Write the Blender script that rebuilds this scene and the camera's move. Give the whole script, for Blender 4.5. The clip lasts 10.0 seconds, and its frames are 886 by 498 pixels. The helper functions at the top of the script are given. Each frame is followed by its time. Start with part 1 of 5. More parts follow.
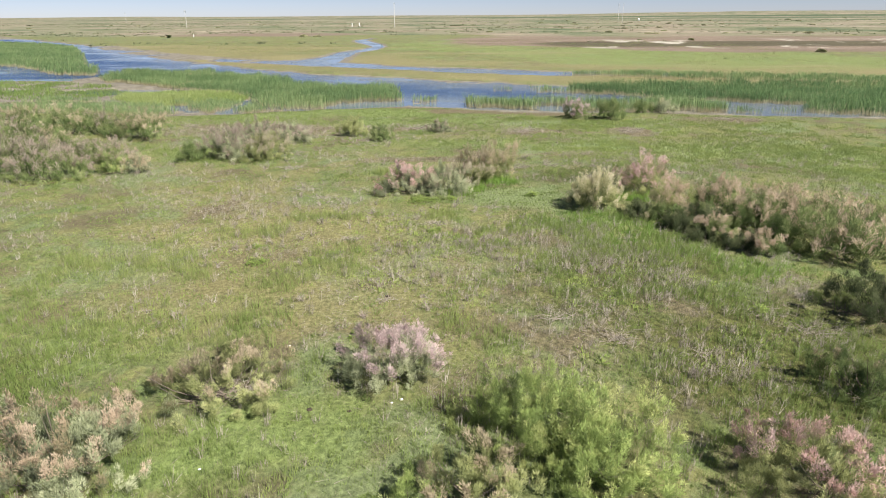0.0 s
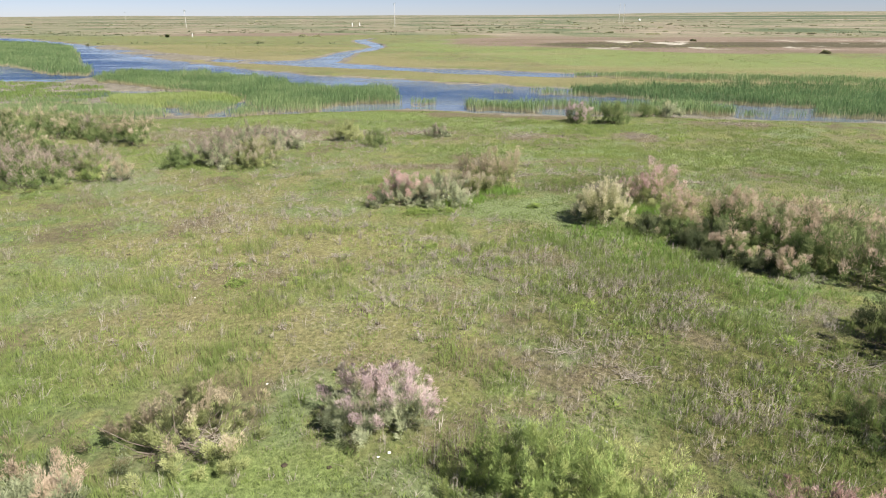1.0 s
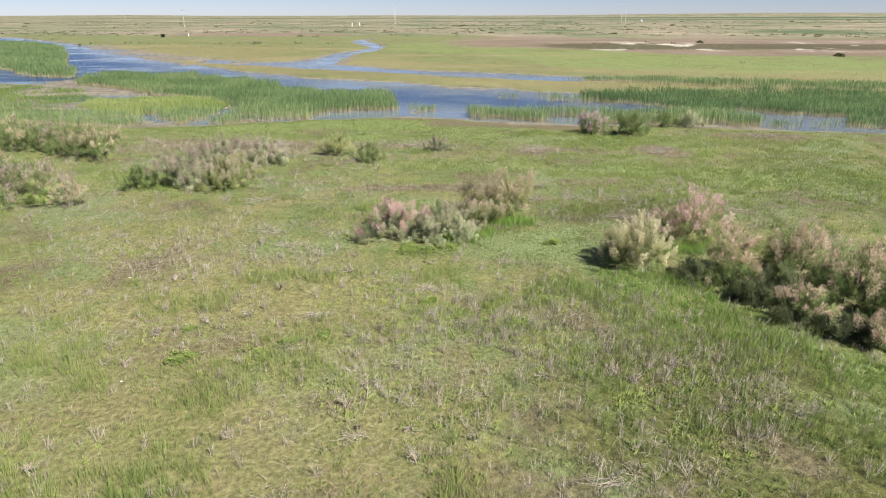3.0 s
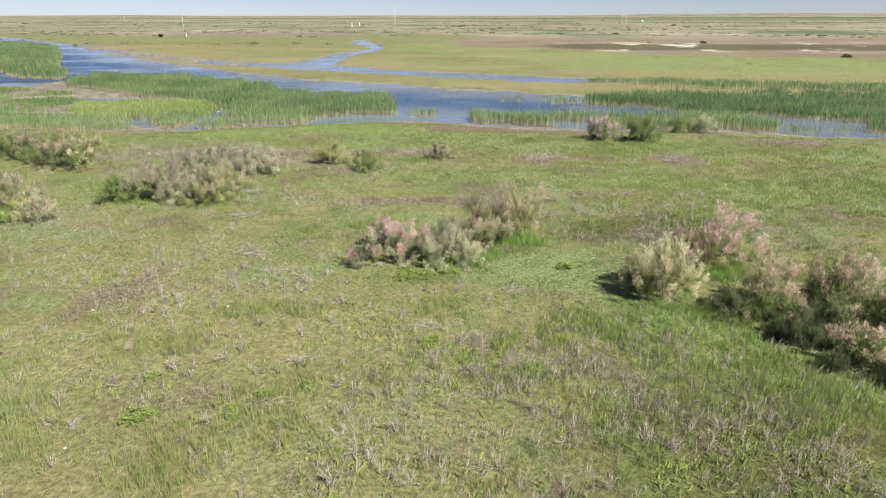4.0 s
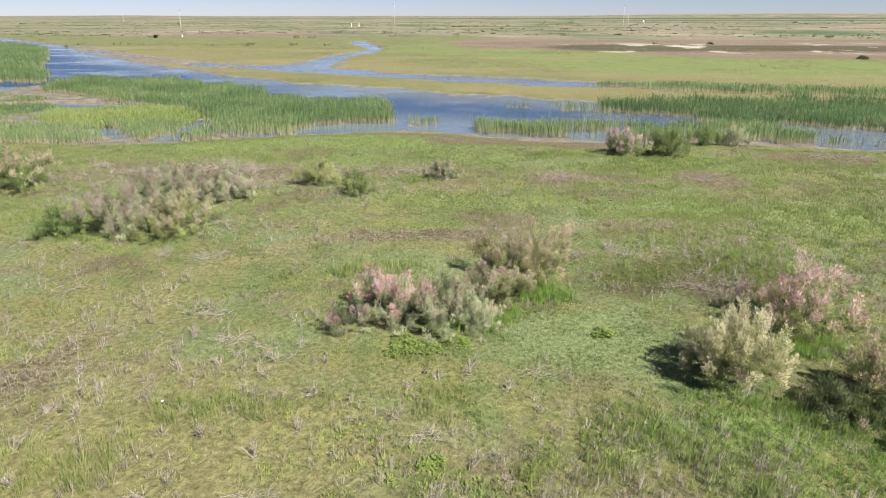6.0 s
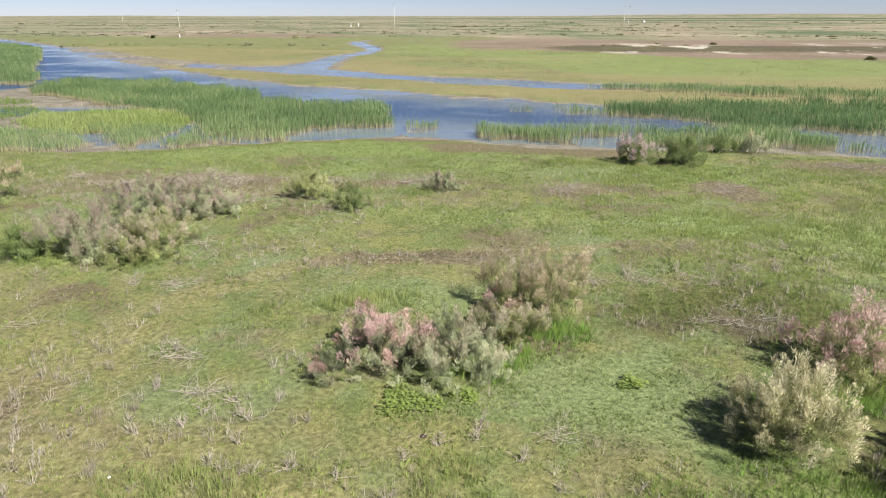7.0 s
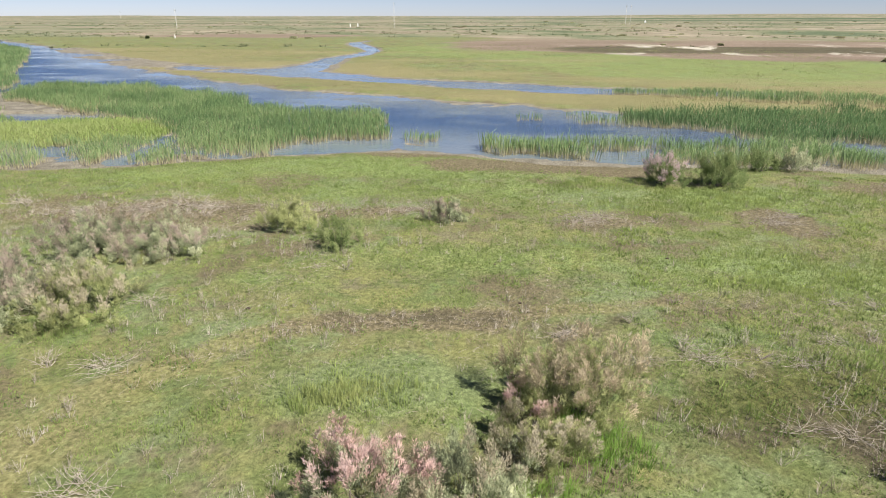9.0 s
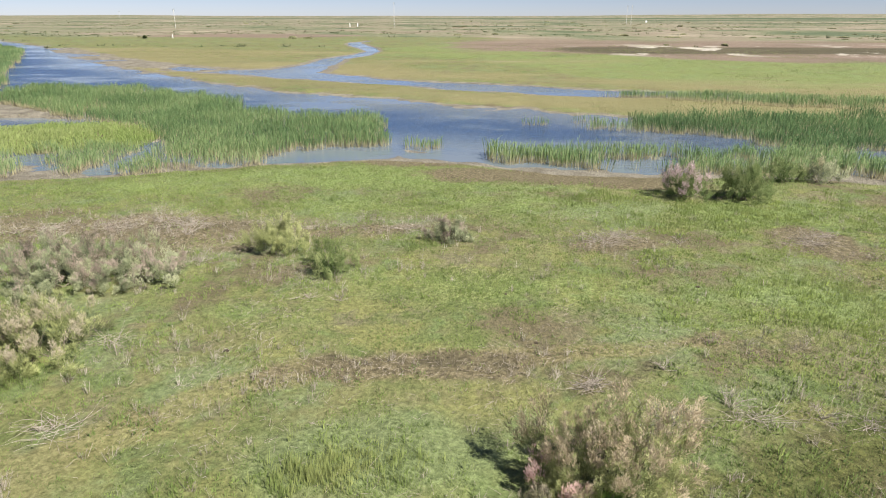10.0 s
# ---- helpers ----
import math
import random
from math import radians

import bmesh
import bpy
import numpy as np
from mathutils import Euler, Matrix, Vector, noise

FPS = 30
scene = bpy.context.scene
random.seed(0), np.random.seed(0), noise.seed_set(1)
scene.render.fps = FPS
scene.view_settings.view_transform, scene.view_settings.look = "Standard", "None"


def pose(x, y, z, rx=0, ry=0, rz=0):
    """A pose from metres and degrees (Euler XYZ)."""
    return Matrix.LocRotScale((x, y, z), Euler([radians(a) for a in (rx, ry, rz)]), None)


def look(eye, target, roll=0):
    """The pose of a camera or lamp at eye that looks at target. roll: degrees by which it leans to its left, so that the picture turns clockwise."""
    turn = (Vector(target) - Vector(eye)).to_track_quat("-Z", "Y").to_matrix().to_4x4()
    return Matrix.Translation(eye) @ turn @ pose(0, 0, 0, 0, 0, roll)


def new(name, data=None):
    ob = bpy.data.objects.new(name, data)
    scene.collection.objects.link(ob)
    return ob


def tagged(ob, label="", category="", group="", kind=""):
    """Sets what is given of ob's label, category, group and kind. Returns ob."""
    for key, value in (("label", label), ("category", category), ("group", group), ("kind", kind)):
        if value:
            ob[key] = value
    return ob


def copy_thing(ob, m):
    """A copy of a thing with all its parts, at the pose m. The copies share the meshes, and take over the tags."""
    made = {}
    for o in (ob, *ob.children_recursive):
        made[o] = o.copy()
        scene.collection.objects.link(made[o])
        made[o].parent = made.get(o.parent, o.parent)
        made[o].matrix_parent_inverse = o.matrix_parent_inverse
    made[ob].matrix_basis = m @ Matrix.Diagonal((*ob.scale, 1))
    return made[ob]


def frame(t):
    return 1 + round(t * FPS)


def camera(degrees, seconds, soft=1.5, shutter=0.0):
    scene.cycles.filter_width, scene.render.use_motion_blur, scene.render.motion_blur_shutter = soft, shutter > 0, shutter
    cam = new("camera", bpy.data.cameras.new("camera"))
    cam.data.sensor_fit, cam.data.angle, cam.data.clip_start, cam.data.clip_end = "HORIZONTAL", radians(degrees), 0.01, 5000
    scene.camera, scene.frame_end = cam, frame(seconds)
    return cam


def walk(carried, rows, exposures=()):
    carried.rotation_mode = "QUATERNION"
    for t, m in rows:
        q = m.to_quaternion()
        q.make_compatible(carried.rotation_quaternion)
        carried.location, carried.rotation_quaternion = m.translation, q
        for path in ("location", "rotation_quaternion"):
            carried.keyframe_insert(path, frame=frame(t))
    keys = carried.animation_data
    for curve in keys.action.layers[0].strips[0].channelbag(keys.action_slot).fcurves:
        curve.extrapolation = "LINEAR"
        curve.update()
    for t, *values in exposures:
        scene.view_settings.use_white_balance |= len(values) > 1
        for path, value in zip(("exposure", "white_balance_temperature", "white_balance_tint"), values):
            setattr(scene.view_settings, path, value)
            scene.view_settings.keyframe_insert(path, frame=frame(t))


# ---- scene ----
# ---- camera ----
cam = camera(69.0, 10.0, soft=1.0)
PATH = [
    (0, -0.012, 0.011, 12.048, -19.971, 0.282, -0.010),
    (0.5, 0.106, 1.220, 12.083, -19.975, 0.202, 0.018),
    (1, 0.171, 2.718, 12.102, -19.976, 0.134, 0.042),
    (1.5, 0.194, 4.406, 12.107, -19.975, 0.079, 0.063),
    (2, 0.186, 6.206, 12.102, -19.972, 0.035, 0.079),
    (2.5, 0.155, 8.067, 12.089, -19.967, 0.001, 0.092),
    (4, -0.003, 13.709, 12.031, -19.947, -0.055, 0.116),
    (4.5, -0.060, 15.571, 12.011, -19.939, -0.062, 0.119),
    (5, -0.113, 17.423, 11.994, -19.931, -0.065, 0.120),
    (5.5, -0.162, 19.269, 11.980, -19.923, -0.065, 0.121),
    (7, -0.284, 24.815, 11.965, -19.905, -0.059, 0.116),
    (7.5, -0.323, 26.669, 11.969, -19.902, -0.059, 0.113),
    (8, -0.369, 28.521, 11.977, -19.901, -0.062, 0.111),
    (8.5, -0.427, 30.367, 11.989, -19.902, -0.070, 0.109),
    (9, -0.504, 32.206, 12.004, -19.905, -0.082, 0.108),
    (9.5, -0.610, 34.042, 12.019, -19.911, -0.101, 0.108),
    (10, -0.753, 35.892, 12.034, -19.920, -0.128, 0.109),
]
walk(cam, [(t, pose(x, y, z, 90 + pitch, roll, yaw)) for t, x, y, z, pitch, roll, yaw in PATH])

# ---- light ----
SUN_ELEVATION = radians(46)
SUN_FROM = Vector((0.74, -0.67, 0)).normalized()
sun_data = bpy.data.lights.new("sun", "SUN")
sun_data.energy, sun_data.angle, sun_data.color = 6.0, radians(0.53), (1.0, 0.955, 0.875)
sun = new("sun", sun_data)
sun_way = Vector((SUN_FROM.x * math.cos(SUN_ELEVATION), SUN_FROM.y * math.cos(SUN_ELEVATION), math.sin(SUN_ELEVATION)))
sun.matrix_world = look(sun_way * 100, (0, 0, 0))
world = bpy.data.worlds.new("world")
scene.world = world
world.use_nodes = True
sky = world.node_tree.nodes.new("ShaderNodeTexSky")
sky.sky_type, sky.sun_disc = "NISHITA", False
sky.sun_elevation, sky.sun_rotation = SUN_ELEVATION, math.atan2(SUN_FROM.x, SUN_FROM.y)
sky.air_density, sky.dust_density, sky.ozone_density = 0.55, 0.1, 2.0
background = world.node_tree.nodes["Background"]
background.inputs["Strength"].default_value = 0.052
haze = world.node_tree.nodes.new("ShaderNodeMix")
haze.data_type, haze.blend_type = "RGBA", "MULTIPLY"
haze.inputs[0].default_value, haze.inputs[7].default_value = 1.0, (1.03, 0.95, 1.07, 1)
world.node_tree.links.new(sky.outputs["Color"], haze.inputs[6])
world.node_tree.links.new(haze.outputs[2], background.inputs["Color"])
scene.view_settings.exposure = 0.76

# ---- smooth random fields ----
RNG = np.random.default_rng(7)
TABLE = RNG.random((256, 256))


def field(x, y, size, shift=0):
    """A smooth random value, 0 to 1, whose patches are about size metres wide."""
    u, v = np.asarray(x, float) / size + 31.7 * shift, np.asarray(y, float) / size + 17.3 * shift
    i, j = np.floor(u).astype(int), np.floor(v).astype(int)
    a, b = u - i, v - j
    a, b = a * a * (3 - 2 * a), b * b * (3 - 2 * b)
    i0, i1, j0, j1 = i % 256, (i + 1) % 256, j % 256, (j + 1) % 256
    low = TABLE[i0, j0] * (1 - a) + TABLE[i1, j0] * a
    high = TABLE[i0, j1] * (1 - a) + TABLE[i1, j1] * a
    return low * (1 - b) + high * b


def rough_field(x, y, size, shift=0):
    return sum(field(x, y, size / 2**k, shift + k) * w for k, w in ((0, 0.5), (1, 0.27), (2, 0.15), (3, 0.08)))


def step(v, low, high):
    t = np.clip((v - low) / (high - low), 0, 1)
    return t * t * (3 - 2 * t)


# ---- plan of the marsh: shores, channels and islands ----
NEAR_SHORE = [(-400, 120), (-75, 96), (-60, 91), (-36, 86), (-28, 87.5), (-17.5, 92), (-6, 94.5), (2.5, 92), (9, 88.5), (29, 87.2), (37, 85.2), (54, 81), (90, 71.5), (400, 0)]
FAR_SHORE = [(-400, 560), (-170, 316), (-110, 233), (-75, 193), (-53, 172), (-39, 157), (-22, 144), (-10, 138), (4.5, 130), (16, 124), (30, 116), (60, 110), (90, 105), (400, 60)]
BACK_CHANNEL = [(-46, 190, 6.8), (-35, 183, 6.8), (-28, 178.5, 6.2), (-17.5, 170.5, 4.6), (-8, 164.4, 4.3), (5, 158, 6.2), (16.5, 152, 5.7), (25.5, 148, 4.9), (37, 146, 3.8), (52, 142, 3.0)]
STREAM = [(-38, 188, 7.8), (-35, 203, 5.9), (-33.5, 216, 4.2), (-33.5, 238, 3.9), (-29, 257, 3.4), (-26.8, 281, 2.6), (-32, 308, 3.9), (-40, 337, 3.9), (-43, 360, 2.6), (-39, 377, 1.8)]
SHALLOWS = [(-150, 290, 7), (-137, 273, 6), (-93, 222, 5), (-69, 202, 4.5), (-52, 191, 4.5), (-40, 188, 4)]
MARSH_MOUND = (-41, 104.5, 11.0, 8.5)
WATER_LEVEL = -0.4


def near_line(points, x, y):
    """How far inside a winding channel of changing width a place is, in half widths: 1 on its middle line, 0 on its shore."""
    best = np.full(np.shape(x), -9.0)
    for (ax, ay, aw), (bx, by, bw) in zip(points, points[1:]):
        dx, dy = bx - ax, by - ay
        t = np.clip(((x - ax) * dx + (y - ay) * dy) / (dx * dx + dy * dy), 0, 1)
        d = np.hypot(x - ax - t * dx, y - ay - t * dy)
        best = np.maximum(best, 1 - d / (aw + (bw - aw) * t))
    return best


def shore(points, x):
    return np.interp(x, [p[0] for p in points], [p[1] for p in points])


def wet(x, y):
    """Metres (roughly) inside the water's edge; negative on dry land."""
    wob = (rough_field(x, y, 9, 3) - 0.5) * 3.0
    ragged = (rough_field(x, y, 5, 17) - 0.5) * 7.0 * step(y, 105, 130)
    main = np.minimum(y - shore(NEAR_SHORE, x) + wob * 0.7, (shore(FAR_SHORE, x) - y) * 0.75 + wob * 1.6 + ragged)
    # the mud flat on the left, drained but for a few runnels
    flat = step(-x, 42, 54) * step(y, 95, 101) * (1 - step(y, 132, 158))
    main = main - step(flat, 0.3, 0.5) * 40 * (rough_field(x, y, 11, 9) > 0.45)
    back = near_line(BACK_CHANNEL, x, y + wob * 0.8) * 4 + ragged * 0.35
    brook = near_line(STREAM, x + wob * 1.0, y) * 3
    pale = near_line(SHALLOWS, x, y + wob) * 2 - 6 * (rough_field(x * 0.5, y, 6, 19) < 0.45)
    mx, my, ma, mb = MARSH_MOUND
    mound = (1 - np.hypot((x - mx) / ma, (y - my) / mb)) * 6 + wob
    out = np.maximum(np.maximum(main, back), np.maximum(brook, pale))
    return np.where((mound > 0) & (out > 0), -mound, out)


def ground_z(x, y):
    x, y = np.asarray(x, float), np.asarray(y, float)
    near = 1 - step(y, 120, 420)
    z = (rough_field(x, y, 14, 1) - 0.5) * 0.5 * near + (rough_field(x, y, 3.0, 2) - 0.5) * 0.34 * near
    for mx, my, mr, mh in ((-3.6, 50.0, 4.2, 0.4), (-12, 58, 8, 0.2), (20, 46, 9, 0.25)):
        z = z + mh * np.exp(-(((x - mx) / mr) ** 2 + ((y - my) / (mr * 0.7)) ** 2))
    w = wet(x, y)
    bank = step(w, -5.0, 0.0)
    z = z * (1 - bank * 0.85) - bank * 0.36
    # a muddy margin with puddles along the near shore, but for two open pools
    inshore = (1 - step(y - shore(NEAR_SHORE, x), 5, 9)) * step(y - shore(NEAR_SHORE, x), -4, 0)
    inshore = inshore * (1 - step(x, -17.5, -16) * (1 - step(x, -7, -5))) * (1 - step(x, -31, -30) * (1 - step(x, -28, -27)))
    inshore = inshore * (1 - 0.8 * step(x, 37, 39) * (1 - step(x, 50, 53)))
    z = z - step(w, -0.2, 3.0) * (0.55 - inshore * 0.50) + inshore * step(w, -1, 1) * (rough_field(x, y, 4, 13) - 0.5) * 0.22
    # the plain rises a little towards the sky line
    z = z + step(np.hypot(x, y), 2200, 4800) * (6 + 22 * step(x, -800, 3500) + 8 * (field(x, y, 900, 5) - 0.5))
    return z


# ---- materials ----
def material(name, roughness=0.9):
    m = bpy.data.materials.new(name)
    m.use_nodes = True
    tree = m.node_tree
    shader = tree.nodes["Principled BSDF"]
    shader.inputs["Roughness"].default_value = roughness
    shader.inputs["Specular IOR Level"].default_value = 0.25
    return m, tree, shader


def node(tree, kind, **values):
    n = tree.nodes.new(kind)
    for key, value in values.items():
        n.inputs[key].default_value = value
    return n


def attribute(tree, name):
    n = tree.nodes.new("ShaderNodeAttribute")
    n.attribute_name = name
    return n.outputs["Fac"]


def noise_of(tree, scale, detail=4.0, stretch=None, rough=0.55, shift=0.0):
    co = tree.nodes.new("ShaderNodeTexCoord").outputs["Object"]
    if stretch or shift:
        mapping = node(tree, "ShaderNodeMapping", Scale=stretch or (1, 1, 1), Location=(shift, shift * 0.7, shift * 0.3))
        tree.links.new(co, mapping.inputs["Vector"])
        co = mapping.outputs["Vector"]
    n = node(tree, "ShaderNodeTexNoise", Scale=scale, Detail=detail, Roughness=rough)
    tree.links.new(co, n.inputs["Vector"])
    return n.outputs["Fac"]


def ramp(tree, fac, stops):
    n = tree.nodes.new("ShaderNodeValToRGB")
    tree.links.new(fac, n.inputs["Fac"])
    e = n.color_ramp.elements
    while len(e) < len(stops):
        e.new(0.5)
    for item, (at, color) in zip(e, stops):
        item.position, item.color = at, (*color, 1)
    return n.outputs["Color"]


def mix(tree, fac, a, b, blend="MIX"):
    n = tree.nodes.new("ShaderNodeMix")
    n.data_type, n.blend_type = "RGBA", blend
    for socket, value in ((n.inputs[0], fac), (n.inputs[6], a), (n.inputs[7], b)):
        if isinstance(value, tuple):
            socket.default_value = (*value, 1)
        elif isinstance(value, (int, float)):
            socket.default_value = value
        else:
            tree.links.new(value, socket)
    return n.outputs[2]


def calc(tree, op, a, b, c=None):
    n = tree.nodes.new("ShaderNodeMath")
    n.operation = op
    for socket, value in zip(n.inputs, (a, b, c)):
        if value is None:
            continue
        if isinstance(value, (int, float)):
            socket.default_value = value
        else:
            tree.links.new(value, socket)
    return n.outputs[0]


def patchy(tree, mask, grain, strength=0.5, low=0.42, high=0.62):
    """A mask with a ragged edge."""
    v = calc(tree, "ADD", mask, calc(tree, "MULTIPLY", calc(tree, "SUBTRACT", grain, 0.5), strength))
    n = node(tree, "ShaderNodeMapRange")
    n.interpolation_type = "SMOOTHSTEP"
    tree.links.new(v, n.inputs["Value"])
    n.inputs["From Min"].default_value, n.inputs["From Max"].default_value = low, high
    return n.outputs["Result"]


def leafy(name, stops, key="tint", through_light=0.35, gradient=None, roughness=0.75, bushy=False):
    """Thin leaves and petals that let some light through; the colour goes by each sprig's own tint. The leaves of a tuft curl
    every way, so that they shade softly, like turf, or like the round crown that they make up."""
    m, tree, shader = material(name, roughness)
    place = tree.nodes.new("ShaderNodeTexCoord")
    round_way = tree.nodes.new("ShaderNodeVectorMath")
    round_way.operation = "MULTIPLY_ADD"
    own = 0.45 if bushy else 0.25
    round_way.inputs[1].default_value, round_way.inputs[2].default_value = (own, own, own), (0, 0, 0.45 if bushy else 0.8)
    tree.links.new(place.outputs["Normal"], round_way.inputs[0])
    bend = round_way.outputs[0]
    if bushy:
        unit = tree.nodes.new("ShaderNodeVectorMath")
        unit.operation = "NORMALIZE"
        half = tree.nodes.new("ShaderNodeVectorMath")
        half.operation = "SCALE"
        half.inputs["Scale"].default_value = 0.6
        tree.links.new(place.outputs["Object"], unit.inputs[0])
        tree.links.new(unit.outputs[0], half.inputs[0])
        add = tree.nodes.new("ShaderNodeVectorMath")
        add.operation = "ADD"
        tree.links.new(bend, add.inputs[0])
        tree.links.new(half.outputs[0], add.inputs[1])
        bend = add.outputs[0]
    straight = tree.nodes.new("ShaderNodeVectorMath")
    straight.operation = "NORMALIZE"
    tree.links.new(bend, straight.inputs[0])
    tree.links.new(straight.outputs[0], shader.inputs["Normal"])
    color = ramp(tree, attribute(tree, key), stops)
    if gradient:
        color = mix(tree, patchy(tree, attribute(tree, "rise"), noise_of(tree, 0.8), 0.5, *gradient[1:]), gradient[0], color)
    tree.links.new(color, shader.inputs["Base Color"])
    glow = tree.nodes.new("ShaderNodeBsdfTranslucent")
    tree.links.new(color, glow.inputs["Color"])
    blend = tree.nodes.new("ShaderNodeMixShader")
    blend.inputs[0].default_value = through_light
    tree.links.new(shader.outputs[0], blend.inputs[1])
    tree.links.new(glow.outputs[0], blend.inputs[2])
    tree.links.new(blend.outputs[0], tree.nodes["Material Output"].inputs["Surface"])
    return m


def plain(name, low, high, roughness=0.9, scale=6.0, metallic=0.0):
    m, tree, shader = material(name, roughness)
    tree.links.new(ramp(tree, noise_of(tree, scale), [(0.3, low), (0.7, high)]), shader.inputs["Base Color"])
    shader.inputs["Metallic"].default_value = metallic
    return m


def ground_material():
    m, tree, shader = material("meadow_soil_and_turf", 0.95)
    fine, mid, broad = noise_of(tree, 5.0, 6.0, rough=0.7), noise_of(tree, 0.55, 5.0), noise_of(tree, 0.07, 4.0)
    far_grain = noise_of(tree, 0.035, 6.0, (0.35, 1.0, 1.0), 0.65)
    band = noise_of(tree, 0.0065, 9.0, (1.3, 1.0, 1.0), 0.72)
    turf = ramp(tree, mid, [(0.25, (0.132, 0.172, 0.054)), (0.5, (0.185, 0.212, 0.076)), (0.75, (0.246, 0.243, 0.108))])
    turf = mix(tree, patchy(tree, broad, mid, 0.4, 0.4, 0.65), turf, (0.245, 0.236, 0.102))
    for size, at, low, high, tone in ((0.30, 11.0, 0.50, 0.62, (0.218, 0.200, 0.112)), (0.42, 37.0, 0.51, 0.62, (0.245, 0.248, 0.092)), (0.36, 71.0, 0.52, 0.64, (0.165, 0.215, 0.078)), (0.16, 93.0, 0.50, 0.62, (0.205, 0.248, 0.112)), (0.22, 131.0, 0.53, 0.64, (0.175, 0.148, 0.085))):
        turf = mix(tree, calc(tree, "MULTIPLY", patchy(tree, noise_of(tree, size, 5.0, None, 0.62, at), fine, 0.12, low, high), 0.95), turf, tone)
    lush = ramp(tree, fine, [(0.3, (0.177, 0.246, 0.071)), (0.7, (0.262, 0.326, 0.109))])
    turf = mix(tree, patchy(tree, attribute(tree, "lush"), mid, 0.9, 0.35, 1.0), turf, lush)
    turf = mix(tree, calc(tree, "MULTIPLY", patchy(tree, attribute(tree, "yellow"), mid, 1.1, 0.3, 1.0), 0.75), turf, ramp(tree, fine, [(0.3, (0.220, 0.208, 0.078)), (0.7, (0.310, 0.276, 0.130))]))
    turf = mix(tree, calc(tree, "MULTIPLY", patchy(tree, attribute(tree, "close"), mid, 0.5, 0.25, 0.75), 0.85), turf, ramp(tree, fine, [(0.3, (0.180, 0.230, 0.092)), (0.7, (0.236, 0.284, 0.128))]))
    turf = mix(tree, calc(tree, "MULTIPLY", patchy(tree, attribute(tree, "rank"), mid, 1.0, 0.2, 0.7), 0.9), turf, ramp(tree, fine, [(0.3, (0.078, 0.084, 0.024)), (0.7, (0.150, 0.157, 0.047))]))
    olive = ramp(tree, far_grain, [(0.3, (0.213, 0.200, 0.088)), (0.7, (0.300, 0.269, 0.131))])
    turf = mix(tree, patchy(tree, attribute(tree, "olive"), far_grain, 1.8, 0.25, 0.75), turf, olive)
    dry = ramp(tree, fine, [(0.3, (0.120, 0.100, 0.056)), (0.55, (0.200, 0.168, 0.096)), (0.75, (0.300, 0.258, 0.165))])
    turf = mix(tree, patchy(tree, attribute(tree, "dry"), mid, 1.1, 0.30, 0.80), turf, dry)
    steppe = ramp(tree, band, [(0.38, (0.106, 0.140, 0.073)), (0.45, (0.188, 0.206, 0.115)), (0.50, (0.281, 0.265, 0.169)), (0.55, (0.288, 0.237, 0.169)), (0.62, (0.413, 0.362, 0.263))])
    turf = mix(tree, patchy(tree, attribute(tree, "steppe"), far_grain, 2.0, 0.2, 0.8), turf, steppe)
    pink = ramp(tree, far_grain, [(0.3, (0.185, 0.137, 0.101)), (0.7, (0.320, 0.248, 0.185))])
    turf = mix(tree, patchy(tree, attribute(tree, "pink"), far_grain, 2.2, 0.25, 0.75), turf, pink)
    turf = mix(tree, patchy(tree, attribute(tree, "far_green"), far_grain, 0.9, 0.35, 0.6), turf, (0.095, 0.130, 0.068))
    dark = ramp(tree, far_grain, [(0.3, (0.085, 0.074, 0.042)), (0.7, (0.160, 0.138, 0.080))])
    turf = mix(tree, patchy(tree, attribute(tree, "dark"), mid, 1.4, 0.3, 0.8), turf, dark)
    crust = noise_of(tree, 0.030, 6.0, (1.7, 0.9, 1.0), 0.62, 57.0)
    turf = mix(tree, calc(tree, "MULTIPLY", attribute(tree, "salt"), patchy(tree, crust, fine, 0.05, 0.555, 0.595)), turf, (0.60, 0.55, 0.46))
    mud = ramp(tree, mid, [(0.3, (0.156, 0.138, 0.103)), (0.7, (0.338, 0.306, 0.244))])
    color = mix(tree, patchy(tree, attribute(tree, "mud"), mid, 0.7, 0.35, 0.65), turf, mud)
    speck = calc(tree, "MULTIPLY_ADD", fine, 1.7, -0.12)
    color = mix(tree, 1.0, color, speck, "MULTIPLY")
    tree.links.new(color, shader.inputs["Base Color"])
    bump = node(tree, "ShaderNodeBump", Strength=0.65, Distance=0.2)
    tree.links.new(calc(tree, "ADD", fine, mid), bump.inputs["Height"])
    tree.links.new(bump.outputs[0], shader.inputs["Normal"])
    return m


